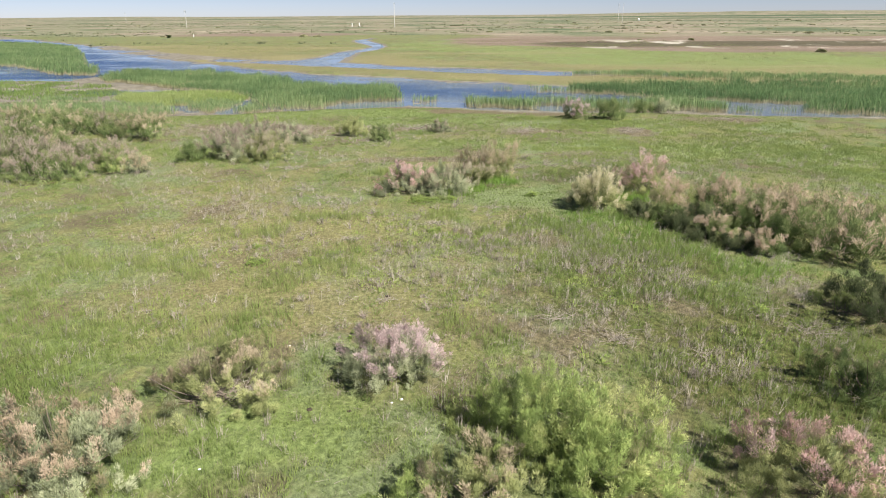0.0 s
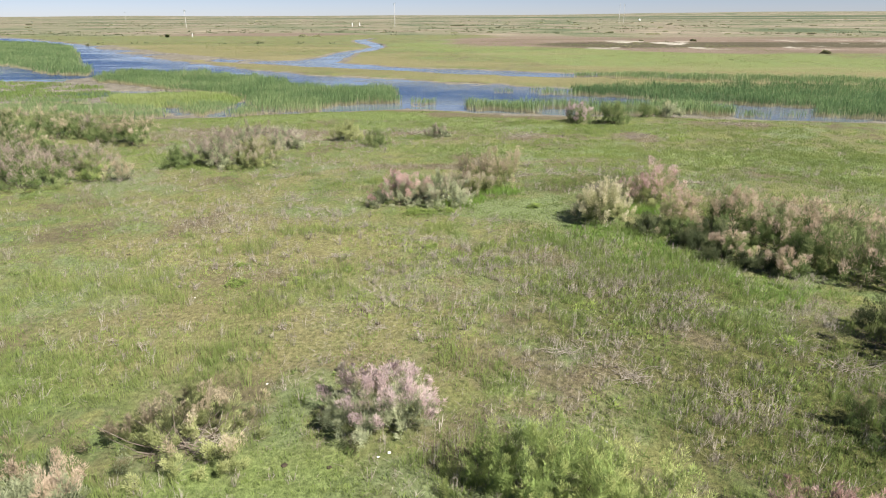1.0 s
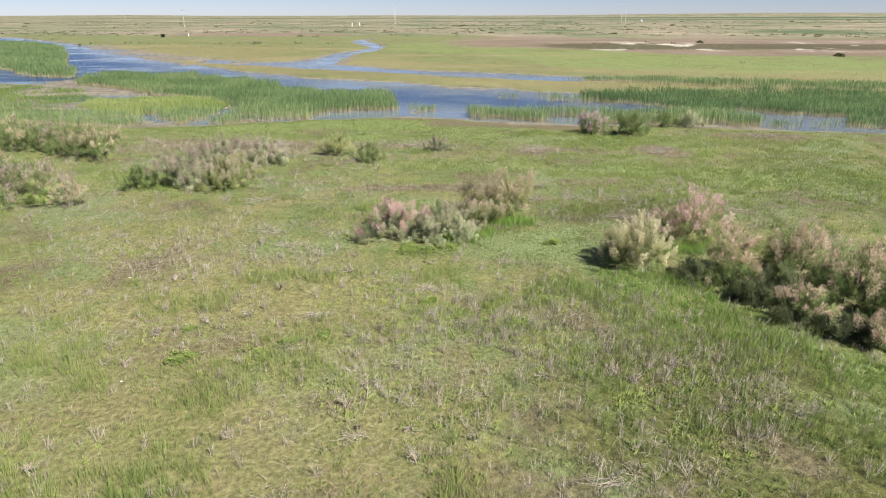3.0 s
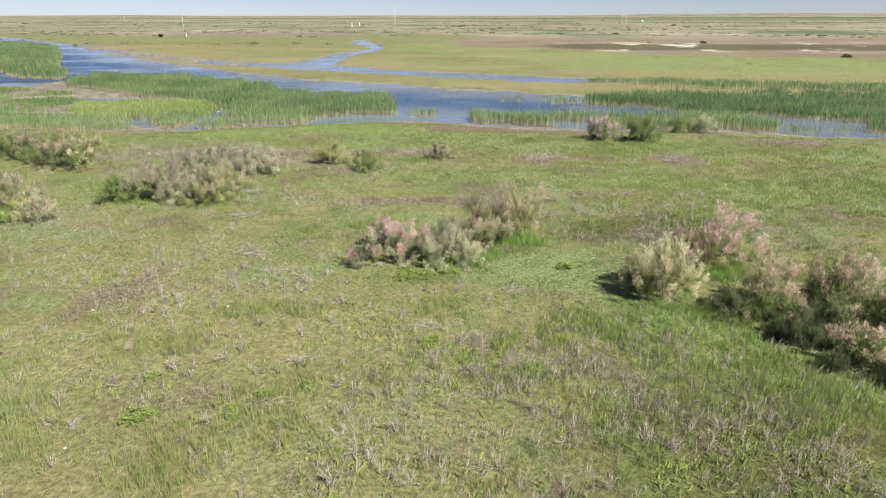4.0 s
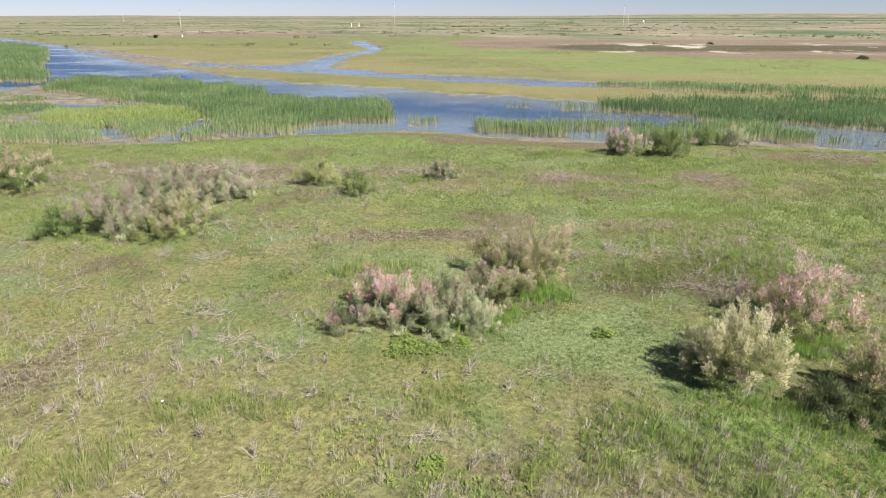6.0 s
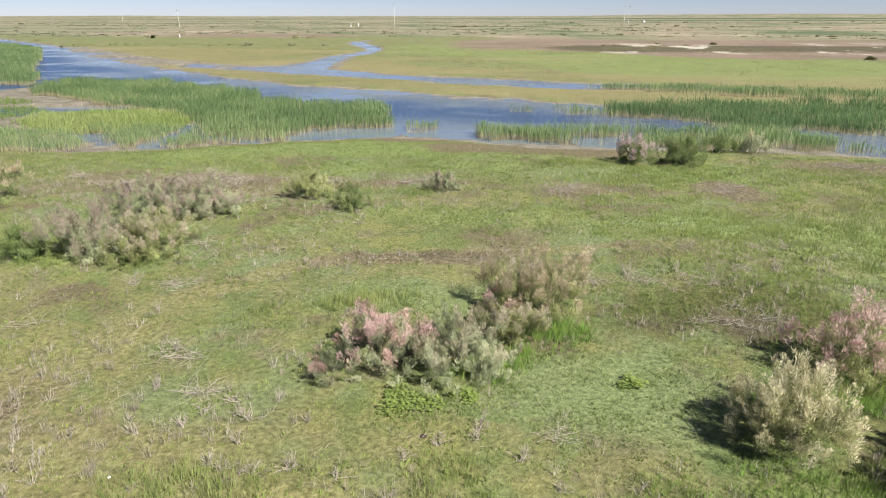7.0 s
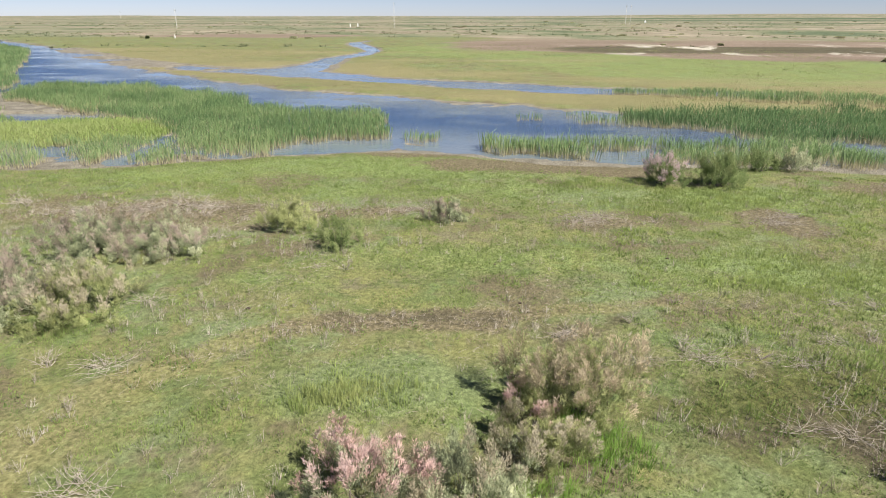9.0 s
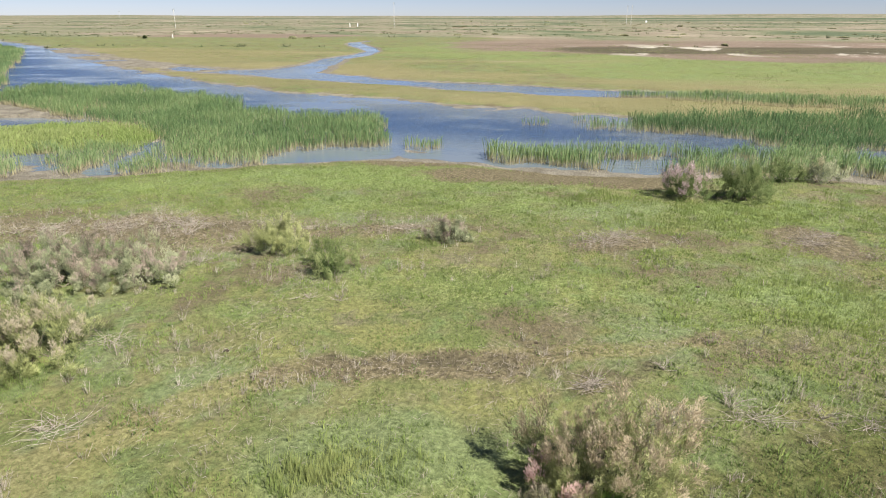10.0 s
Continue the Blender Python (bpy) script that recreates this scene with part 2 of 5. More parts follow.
def water_material():
    m, tree, shader = material("marsh_water", 0.05)
    shader.inputs["Specular IOR Level"].default_value = 0.5
    shader.inputs["IOR"].default_value = 1.33
    # silty water colour, with the pale sky that calm water mirrors put in
    silt_and_sky_tone = ramp(tree, noise_of(tree, 0.05), [(0.35, (0.115, 0.150, 0.190)), (0.7, (0.175, 0.200, 0.215))])
    small, wide = noise_of(tree, 2.2, 3.0, (0.6, 1.3, 1.0)), noise_of(tree, 0.04, 7.0, (0.75, 1.5, 1.0), 0.62)
    wind = calc(tree, "MULTIPLY", patchy(tree, wide, small, 0.15, 0.38, 0.54), calc(tree, "MULTIPLY_ADD", attribute(tree, "calm"), -0.85, 1.0))
    # ripples painted navy, for the deeper blue sky they reflect
    tree.links.new(mix(tree, calc(tree, "MULTIPLY", wind, 0.85), silt_and_sky_tone, (0.020, 0.052, 0.130)), shader.inputs["Base Color"])
    bump = node(tree, "ShaderNodeBump", Distance=0.9)
    tree.links.new(calc(tree, "MULTIPLY_ADD", wind, 0.6, 0.012), bump.inputs["Strength"])
    tree.links.new(small, bump.inputs["Height"])
    tree.links.new(bump.outputs[0], shader.inputs["Normal"])
    tree.links.new(calc(tree, "MULTIPLY_ADD", wind, 0.18, 0.05), shader.inputs["Roughness"])
    return m


GROUND, WATER = ground_material(), water_material()
GRASS = leafy("short_grass", [(0.0, (0.100, 0.150, 0.044)), (0.4, (0.180, 0.232, 0.076)), (0.8, (0.262, 0.280, 0.112)), (1.0, (0.36, 0.34, 0.19))])
LUSH = leafy("lush_grass", [(0.0, (0.165, 0.235, 0.058)), (0.6, (0.245, 0.315, 0.092)), (1.0, (0.36, 0.40, 0.145))], through_light=0.45)
GREY_STALK = leafy("grey_dead_stalk", [(0.0, (0.22, 0.185, 0.145)), (0.5, (0.37, 0.325, 0.265)), (1.0, (0.52, 0.47, 0.40))], through_light=0.2)
STRAW = leafy("dead_straw", [(0.0, (0.25, 0.205, 0.15)), (0.6, (0.38, 0.325, 0.25)), (1.0, (0.50, 0.45, 0.36))], through_light=0.2)
FRESH = leafy("fresh_tall_grass", [(0.0, (0.135, 0.235, 0.045)), (0.5, (0.205, 0.345, 0.065)), (1.0, (0.32, 0.44, 0.10))], through_light=0.45)
WEED = leafy("broad_weed_leaf", [(0.0, (0.140, 0.200, 0.060)), (0.6, (0.255, 0.330, 0.098)), (1.0, (0.37, 0.45, 0.125))], through_light=0.45)
REED = leafy("reed_leaf", [(0.0, (0.110, 0.193, 0.077)), (0.4, (0.198, 0.303, 0.123)), (0.7, (0.281, 0.385, 0.160)), (1.0, (0.396, 0.462, 0.231))], through_light=0.55, gradient=((0.572, 0.506, 0.319), 0.15, 0.52))
MARSH_GRASS = leafy("marsh_grass", [(0.0, (0.195, 0.283, 0.074)), (0.6, (0.287, 0.380, 0.113)), (1.0, (0.390, 0.452, 0.175))], through_light=0.5, gradient=((0.338, 0.318, 0.164), -0.2, 0.1))
TWIG = plain("grey_dead_twig", (0.24, 0.20, 0.16), (0.46, 0.41, 0.35))
BARK = plain("tamarisk_bark", (0.095, 0.075, 0.060), (0.22, 0.18, 0.145))
CONCRETE = plain("weathered_concrete", (0.50, 0.48, 0.45), (0.66, 0.64, 0.60), scale=1.0)
STEEL = plain("galvanised_steel", (0.38, 0.39, 0.40), (0.52, 0.53, 0.54), 0.5, metallic=0.7)
GLASS_GREEN = plain("glazed_insulator", (0.12, 0.16, 0.14), (0.18, 0.22, 0.20), 0.25)
WHITE = plain("white_paint", (0.72, 0.71, 0.68), (0.82, 0.81, 0.79), 0.6)
DUNG = plain("dried_dung", (0.035, 0.027, 0.018), (0.085, 0.065, 0.045))
SCRAP = plain("bleached_scrap", (0.70, 0.69, 0.65), (0.82, 0.81, 0.78), 0.7)
STEPPE_BUSH = leafy("steppe_bush_leaf", [(0.0, (0.28, 0.29, 0.16)), (0.5, (0.44, 0.44, 0.26)), (1.0, (0.58, 0.56, 0.36))], through_light=0.6, bushy=True)
STEPPE_SCRUB = leafy("steppe_scrub_leaf", [(0.0, (0.095, 0.120, 0.058)), (0.5, (0.160, 0.180, 0.095)), (1.0, (0.25, 0.25, 0.15))], through_light=0.4)
FOLIAGE = {
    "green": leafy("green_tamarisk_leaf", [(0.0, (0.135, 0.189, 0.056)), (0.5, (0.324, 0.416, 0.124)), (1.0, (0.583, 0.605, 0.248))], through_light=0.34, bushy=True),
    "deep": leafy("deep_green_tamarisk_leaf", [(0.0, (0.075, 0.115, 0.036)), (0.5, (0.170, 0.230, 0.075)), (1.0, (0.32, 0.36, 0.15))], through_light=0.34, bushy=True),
    # for one dark shrub, and for shade painted into leaves at the hedge's foot
    "dark": leafy("dark_and_shade_tamarisk_leaf", [(0.0, (0.045, 0.060, 0.026)), (0.5, (0.095, 0.122, 0.050)), (1.0, (0.20, 0.22, 0.105))], through_light=0.35, bushy=True),
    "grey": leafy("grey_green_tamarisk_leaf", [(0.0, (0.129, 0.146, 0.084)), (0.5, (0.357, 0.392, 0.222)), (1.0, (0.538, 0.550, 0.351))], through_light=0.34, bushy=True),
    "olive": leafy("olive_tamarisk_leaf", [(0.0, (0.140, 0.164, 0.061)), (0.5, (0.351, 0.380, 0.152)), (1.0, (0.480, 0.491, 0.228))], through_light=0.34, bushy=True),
}
BLOOM = {
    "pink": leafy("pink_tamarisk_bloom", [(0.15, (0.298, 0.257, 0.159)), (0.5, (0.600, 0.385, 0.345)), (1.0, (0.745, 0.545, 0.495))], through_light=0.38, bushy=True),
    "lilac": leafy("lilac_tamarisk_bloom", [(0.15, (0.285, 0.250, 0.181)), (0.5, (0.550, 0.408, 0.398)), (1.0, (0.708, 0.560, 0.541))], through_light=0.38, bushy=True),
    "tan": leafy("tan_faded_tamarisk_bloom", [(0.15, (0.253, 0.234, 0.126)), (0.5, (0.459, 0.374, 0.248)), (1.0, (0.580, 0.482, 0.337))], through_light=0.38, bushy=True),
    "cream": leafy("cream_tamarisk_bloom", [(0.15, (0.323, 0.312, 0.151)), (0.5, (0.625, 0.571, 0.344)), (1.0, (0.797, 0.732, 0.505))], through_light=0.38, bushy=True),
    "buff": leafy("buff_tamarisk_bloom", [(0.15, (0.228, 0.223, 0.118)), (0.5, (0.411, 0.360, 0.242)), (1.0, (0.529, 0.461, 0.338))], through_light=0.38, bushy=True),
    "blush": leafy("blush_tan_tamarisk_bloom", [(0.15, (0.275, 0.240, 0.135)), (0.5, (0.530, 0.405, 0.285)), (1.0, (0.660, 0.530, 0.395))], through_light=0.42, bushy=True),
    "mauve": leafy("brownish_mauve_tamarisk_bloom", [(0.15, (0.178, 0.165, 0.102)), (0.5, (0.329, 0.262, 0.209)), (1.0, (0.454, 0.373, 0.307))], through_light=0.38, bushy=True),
}


# ---- mesh builders ----
def build(name, verts, faces, mat, parent=None, label="", smooth=False, **values):
    """One mesh object from arrays: verts (n, 3), faces (m, 3) or (m, 4), and one value a vertex for each named attribute."""
    verts, faces = np.asarray(verts, np.float32), np.asarray(faces, np.int32)
    me = bpy.data.meshes.new(name)
    me.vertices.add(len(verts))
    me.vertices.foreach_set("co", verts.ravel())
    k = faces.shape[1]
    me.loops.add(faces.size)
    me.loops.foreach_set("vertex_index", faces.ravel())
    me.polygons.add(len(faces))
    me.polygons.foreach_set("loop_start", np.arange(0, faces.size, k, dtype=np.int32))
    me.polygons.foreach_set("use_smooth", np.full(len(faces), smooth))
    me.update(calc_edges=True)
    for key, value in values.items():
        me.attributes.new(key, "FLOAT", "POINT").data.foreach_set("value", np.asarray(value, np.float32))
    me.materials.append(mat)
    ob = new(name, me)
    if parent:
        ob.parent = parent
    if label:
        tagged(ob, label)
    return ob


def empty_thing(name, x, y, z, label, category, group=""):
    ob = new(name)
    ob.empty_display_size = 0.3
    ob.location = (x, y, z)
    return tagged(ob, label, category, group)


def blades(rng, at, height, spread, width, count, lean=0.5, bent=False):
    """Tufts of grass: verts, faces, each vertex's tuft number and its rise from root to tip."""
    n = len(at)
    root = np.repeat(at, count, 0)
    h = np.repeat(height, count) * rng.uniform(0.55, 1.1, n * count)
    turn = rng.uniform(0, 2 * np.pi, n * count)
    out = np.stack([np.cos(turn), np.sin(turn), 0 * turn], -1)
    root = root + out * (np.repeat(spread, count) * np.sqrt(rng.random(n * count)))[:, None]
    side = np.stack([-np.sin(turn + 0.9), np.cos(turn + 0.9), 0 * turn], -1) * (width * rng.uniform(0.6, 1.2, n * count))[:, None]
    tilt = rng.uniform(0.05, lean, n * count)
    tip = root + out * (h * tilt)[:, None] + np.array([0, 0, 1.0]) * (h * np.sqrt(1 - np.minimum(tilt, 0.95) ** 2))[:, None]
    who = np.repeat(np.arange(n), count)
    if not bent:
        verts = np.stack([root - side / 2, root + side / 2, tip], 1).reshape(-1, 3)
        faces = np.arange(len(verts)).reshape(-1, 3)
        return verts, faces, np.repeat(who, 3), np.tile([0.0, 0.0, 1.0], len(who))
    knee = root + out * (h * tilt * 0.35)[:, None] + np.array([0, 0, 1.0]) * (h * 0.74)[:, None]
    tip = knee + out * (h * (0.12 + 0.35 * tilt))[:, None] + np.array([0, 0, 1.0]) * (h * rng.uniform(-0.02, 0.26, n * count))[:, None]
    verts = np.stack([root - side * 0.35, root + side * 0.35, knee + side * 0.5, knee - side * 0.5, tip], 1).reshape(-1, 3)
    base = np.arange(len(who))[:, None] * 5
    faces = np.concatenate([base + [0, 1, 2], base + [0, 2, 3], base + [3, 2, 4]], 0)
    return verts, faces, np.repeat(who, 5), np.tile([0.0, 0.0, 0.74, 0.74, 1.0], len(who))


def scatter(rng, count, x0, x1, y0, y1, keep=None):
    """Places on the ground, thinned by keep(x, y), a chance of 0 to 1."""
    x, y = rng.uniform(x0, x1, count), rng.uniform(y0, y1, count)
    if keep is not None:
        ok = rng.random(count) < keep(x, y)
        x, y = x[ok], y[ok]
    return np.stack([x, y, ground_z(x, y)], -1)


def inside(points, x, y):
    """Whether places lie inside an outline of the plan."""
    hit = np.zeros(np.shape(x), bool)
    for (ax, ay), (bx, by) in zip(points, points[1:] + points[:1]):
        cross = (ay > y) != (by > y)
        hit ^= cross & (x < (bx - ax) * (y - ay) / (by - ay + 1e-9) + ax)
    return hit


def tubes(paths, sides=5):
    """Tapered tubes along paths of (place, radius): verts, faces."""
    verts, faces = [], []
    for path in paths:
        base = len(verts)
        for i, (p, r) in enumerate(path):
            q = path[min(i + 1, len(path) - 1)][0] - path[max(i - 1, 0)][0]
            q = q / (np.linalg.norm(q) + 1e-9)
            a = np.cross(q, [0.3, 0.5, 0.81] if abs(q[2]) < 0.9 else [1.0, 0, 0])
            a = a / np.linalg.norm(a)
            b = np.cross(q, a)
            for k in range(sides):
                w = 2 * np.pi * k / sides
                verts.append(p + r * (np.cos(w) * a + np.sin(w) * b))
        for i in range(len(path) - 1):
            for k in range(sides):
                o, l = base + i * sides, (k + 1) % sides
                faces.append((o + k, o + l, o + sides + l, o + sides + k))
    return np.array(verts), np.array(faces)


def sprigs(rng, root, way, length, leaf, width, count):
    """Feathery sprigs: small leaves up and down an axis. Returns verts, faces and the sprig of each vertex."""
    n = len(root)
    who = np.repeat(np.arange(n), count)
    s = rng.uniform(0.05, 1.0, n * count)
    d = way[who]
    droop = np.stack([0 * s, 0 * s, -0.18 * s * s], -1) * length[who][:, None]
    p = root[who] + d * (s * length[who])[:, None] + droop
    off = rng.normal(size=(n * count, 3))
    off -= d * (off * d).sum(-1)[:, None]
    off /= np.linalg.norm(off, axis=-1)[:, None] + 1e-9
    ll = leaf * rng.uniform(0.6, 1.25, n * count) * (1.15 - 0.5 * s)
    tip = p + (d * 0.75 + off * 0.75) * ll[:, None]
    side = np.cross(d, off) * (width * rng.uniform(0.7, 1.2, n * count))[:, None]
    mid = p + (tip - p) * 0.45
    verts = np.stack([p, mid + side, tip, mid - side], 1).reshape(-1, 3)
    return verts, np.arange(len(verts)).reshape(-1, 4), np.repeat(who, 4)


# ---- the ground, one sheet to the sky line ----
def spaced(start, stop, first, growth, most):
    out, at, gap = [start], start, first
    while at < stop:
        at, gap = at + gap, min(gap * growth, most)
        out.append(min(at, stop))
    return out


DRY_SPOTS = [  # x, y, half width, half depth, strength: trampled and bare places in the turf
    (-18, 72.5, 9, 2.6, 1.25), (-26, 71.5, 6, 2.6, 1.0), (-5, 72.6, 6, 1.6, 1.1), (-15.5, 68.5, 3.2, 2.2, 1.0),
    (-1.0, 56.7, 6.0, 1.2, 0.95), (4.2, 55.4, 3.2, 1.5, 0.7), (8.6, 70.0, 3.4, 1.9, 1.6), (20.6, 70.4, 2.2, 2.4, 2.6),
    (9, 87.0, 10, 3.2, 2.2), (15, 85.0, 5, 2.6, 1.8), (-3, 92.0, 6, 1.8, 1.1), (33.8, 78.2, 6, 2.4, 1.4), (12, 51.5, 6, 3.4, 0.35),
    (8.5, 30, 4.5, 3.5, 0.42), (5.5, 22.5, 4.2, 3.0, 0.65), (10, 25.5, 3.2, 2.2, 0.6), (-9, 32.6, 4, 3, 0.6), (-14.3, 40, 5, 3.2, 0.6), (1.5, 31, 3.5, 3, 0.5),
    (-4, 28.5, 2.6, 1.4, 0.6), (6, 47, 2.4, 1.2, 0.45), (-6.5, 65.0, 3.6, 1.0, 0.6), (-3.2, 23.4, 1.6, 0.9, 0.6), (12.5, 58.5, 5, 1.6, 0.6),
]
LUSH_SPOTS = [
    (-6.3, 16.0, 4.2, 3.4, 0.95), (-14.5, 22, 4.4, 3.4, 1.1), (-6.2, 29.5, 2.0, 1.2, 0.9), (2.2, 22.6, 1.6, 1.8, 1.0), (-17, 30, 5, 4, 0.45), (9.5, 37.6, 4.5, 1.8, 0.9), (13.5, 31.5, 3.2, 3.6, 0.9), (5.8, 43.5, 4.5, 3.2, 0.8),
    (-3.6, 50.5, 5.0, 3.2, 0.9), (0, 86, 40, 5.5, 0.95), (-4, 78, 26, 4.5, 0.8), (-24, 82, 14, 4.5, 0.85), (22, 76, 16, 5, 0.8), (0, 64, 13, 3.4, 0.7), (24, 60, 12, 7, 0.9), (16, 62, 9, 4.5, 0.85), (20, 52, 7, 4, 0.7),
    (34, 56, 14, 12, 0.7), (-8, 61, 5, 3, 0.6), (-20, 56, 8, 4.5, 0.6), (3.8, 18.5, 4, 3, 0.6), (11.5, 17.5, 4, 3.4, 0.5), (-4.5, 33.5, 3, 2, 0.5), (-26, 60, 8, 4, 0.7),
]


def spots(table, x, y):
    out = np.zeros(np.shape(x))
    x, y = x + (rough_field(x, y, 3.5, 91) - 0.5) * 5.0, y + (rough_field(x, y, 3.5, 95) - 0.5) * 2.6
    for mx, my, a, b, s in table:
        out = np.maximum(out, s * np.exp(-(((x - mx) / a) ** 2 + ((y - my) / b) ** 2) ** 1.1))
    return out


TRAIL = [(-17, 36, 0.5), (-14.6, 42, 0.5), (-12.2, 50.7, 0.5), (-10.3, 52.6, 0.5), (-8.1, 54.6, 0.5), (-5.3, 56.1, 0.6), (-0.5, 56.9, 0.6), (3.8, 57.3, 0.5), (10, 58.5, 0.4)]


def trail(x, y):
    return step(near_line(TRAIL, x, y + (field(x, y, 2.5, 71) - 0.5) * 1.4), -1.2, 0.5)


def dryness(x, y):
    return 0.30 * trail(x, y) + spots(DRY_SPOTS, x, y) * (1 - 0.22 * step(y, 55, 65) * (1 - step(y, 78, 82))) + (rough_field(x, y, 11, 8) - 0.5) * 0.32 * (1 - step(y, 60, 110))


RANK_SPOTS = [(9.5, 29.5, 6.5, 6, 0.7), (17, 42, 6, 5, 0.6), (19, 52, 9, 6, 0.25), (12, 22, 7, 8, 0.75), (7.5, 26.5, 4.5, 4.5, 0.6), (30, 62, 14, 9, 0.2), (24, 52, 8, 6, 0.2), (-15.5, 20, 4, 5, 0.6), (5, 33, 4, 3, 0.45), (12.2, 50.0, 6.2, 3.2, 1.0), (20, 63, 9, 8, 0.3), (26, 76, 8, 5, 0.2)]


SMOOTH_SPOTS = [(5.8, 43.5, 4.5, 3.2, 1.0), (-3.2, 51.5, 4.5, 2.6, 1.0), (4, 60, 12, 3, 0.25), (-8, 61, 6, 3, 0.3), (16, 64, 10, 5, 0.25)]


STALK_SPOTS = [(8, 29.5, 7, 6, 1.0), (1.5, 33.5, 5, 4, 0.9), (-6, 33, 8, 6, 0.5), (-9, 42, 5, 4, 0.4), (10, 22, 6, 5, 0.8), (-4, 36, 5, 4, 0.4), (13, 53, 6, 3.5, 0.6), (6, 37.5, 3, 2, 0.5)]

YELLOW_SPOTS = [(22, 65, 13, 9, 0.5), (-4.5, 25.5, 8, 4.6, 1.0), (-10, 27, 8, 6, 1.1), (-8, 78, 20, 7, 0.35), (-2, 64, 12, 4, 0.5), (-9, 36, 13, 9, 1.0), (-3, 30, 10, 7, 0.8), (-16, 46, 9, 7, 0.8), (2, 38, 6, 4, 0.5)]


def lushness(x, y):
    return spots(LUSH_SPOTS, x, y) + (rough_field(x, y, 8, 11) - 0.5) * 0.5 * (1 - step(y, 70, 120))


def make_ground():
    ys = np.array(spaced(-60, 8, 3, 1, 3)[:-1] + spaced(8, 112, 0.8, 1, 0.8)[:-1] + spaced(112, 420, 0.6, 1.014, 5)[:-1] + spaced(420, 4900, 5, 1.06, 220))
    half = spaced(0, 42, 0.85, 1, 0.85)[:-1] + spaced(42, 4900, 0.8, 1.048, 260)
    xs = np.array([-v for v in half[:0:-1]] + half)
    x, y = np.meshgrid(xs, ys)
    z = ground_z(x, y)
    verts = np.stack([x, y, z], -1).reshape(-1, 3)
    i = (np.arange(len(ys) - 1)[:, None] * len(xs) + np.arange(len(xs) - 1)).ravel()
    faces = np.stack([i, i + 1, i + len(xs) + 1, i + len(xs)], -1)
    w = wet(x, y)
    warp = (rough_field(x, y, 60, 4) - 0.5) * 40
    side = (field(x, y, 25, 6) - 0.5) * 14
    beyond = step(y - shore(FAR_SHORE, x), -2, 6)
    flat = step(-x, 42, 52) * step(y, 94, 101) * (1 - step(y, 135, 165)) * (1 - step(-x, 120, 150))
    # the plain behind the river: turf, then reddish and pale steppe in bands
    olive = beyond * (1 - step(y + side, 255, 330)) * (0.50 - 0.20 * step(x, -25, 5)) + step(-x + side, 30, 60) * beyond * 0.18 * (1 - step(y, 300, 420))
    back_bank = (1 - np.abs(near_line(BACK_CHANNEL, x, y) + 1.6) / 2.6).clip(0, 1) * beyond
    olive = olive + back_bank * 0.35 + 0.75 * (1 - np.abs(near_line(BACK_CHANNEL, x, y) + 5) / 9).clip(0, 1) * beyond * step(x, 0, 25) * (1 - step(y, 140, 160))
    right = step(x + warp * 0.6 - 0.02 * y, -22, 14)
    pink = right * step(y + warp * 0.35, 205 - 0.10 * np.clip(x - 70, 0, 400) + 55 * (1 - step(x, 20, 100)), 235 - 0.10 * np.clip(x - 70, 0, 400) + 60 * (1 - step(x, 20, 100)))
    pink = pink * (1 - step(y + warp, 345, 430)) * 0.85
    pink = np.maximum(pink, 1.4 * np.exp(-(((x + 118) / 62) ** 4 + ((y - 455) / 34) ** 2)))
    dark = right * np.exp(-(((y + warp * 0.3 - 285 + 0.05 * (x - 120)) / 26) ** 2)) * step(x, 25, 60) * 1.35
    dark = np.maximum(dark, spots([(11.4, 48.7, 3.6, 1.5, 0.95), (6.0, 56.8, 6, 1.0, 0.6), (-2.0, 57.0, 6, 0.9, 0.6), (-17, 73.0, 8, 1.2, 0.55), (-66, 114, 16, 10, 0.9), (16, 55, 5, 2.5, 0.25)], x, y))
    far_green = spots([(75, 830, 70, 30, 0.9), (620, 1250, 420, 70, 0.8), (420, 1600, 300, 60, 0.8), (260, 640, 60, 16, 0.7), (420, 700, 120, 22, 0.7), (-60, 1000, 160, 40, 0.6), (-420, 1100, 300, 60, 0.6), (900, 2000, 700, 160, 0.9), (-900, 2200, 700, 140, 0.8), (1200, 1900, 900, 110, 1.2), (700, 2700, 900, 200, 1.2), (2100, 2500, 1200, 200, 1.2), (120, 1350, 200, 50, 1.0), (-200, 2500, 900, 150, 0.9), (320, 470, 90, 14, 0.5), (-250, 560, 80, 16, 0.6)], x, y) * (0.5 + rough_field(x * 0.4, y, 60, 81))
    salt = step(x, 45, 70) * step(y, 246 - 0.03 * x, 262 - 0.03 * x) * (1 - step(y, 310, 350)) * (1 - step(x, 420, 600))
    steppe = step(y + warp * 2, 330 + 60 * (1 - step(x, 0, 60)), 400 + 70 * (1 - step(x, 0, 60))) * 0.85 + step(y, 900, 1800) * 0.15
    mud = step(w, -1.6, 0.4) + step(w, -5, 0.5) * 0.45 * step(y, 105, 125) + flat * 0.75 + step(near_line(SHALLOWS, x, y), -0.8, 0) * 0.7
    lush = lushness(x, y)
    lush = np.maximum(lush, beyond * (0.7 - 0.3 * step(rough_field(x, y, 45, 14), 0.52, 0.42)) * (1 - step(y, 300, 400)) * step(x, -60, -10) * (1 - back_bank))
    dry = dryness(x, y)
    rank = spots(RANK_SPOTS, x, y) + (rough_field(x, y, 7, 57) - 0.5) * 0.5 * (1 - step(y, 70, 110))
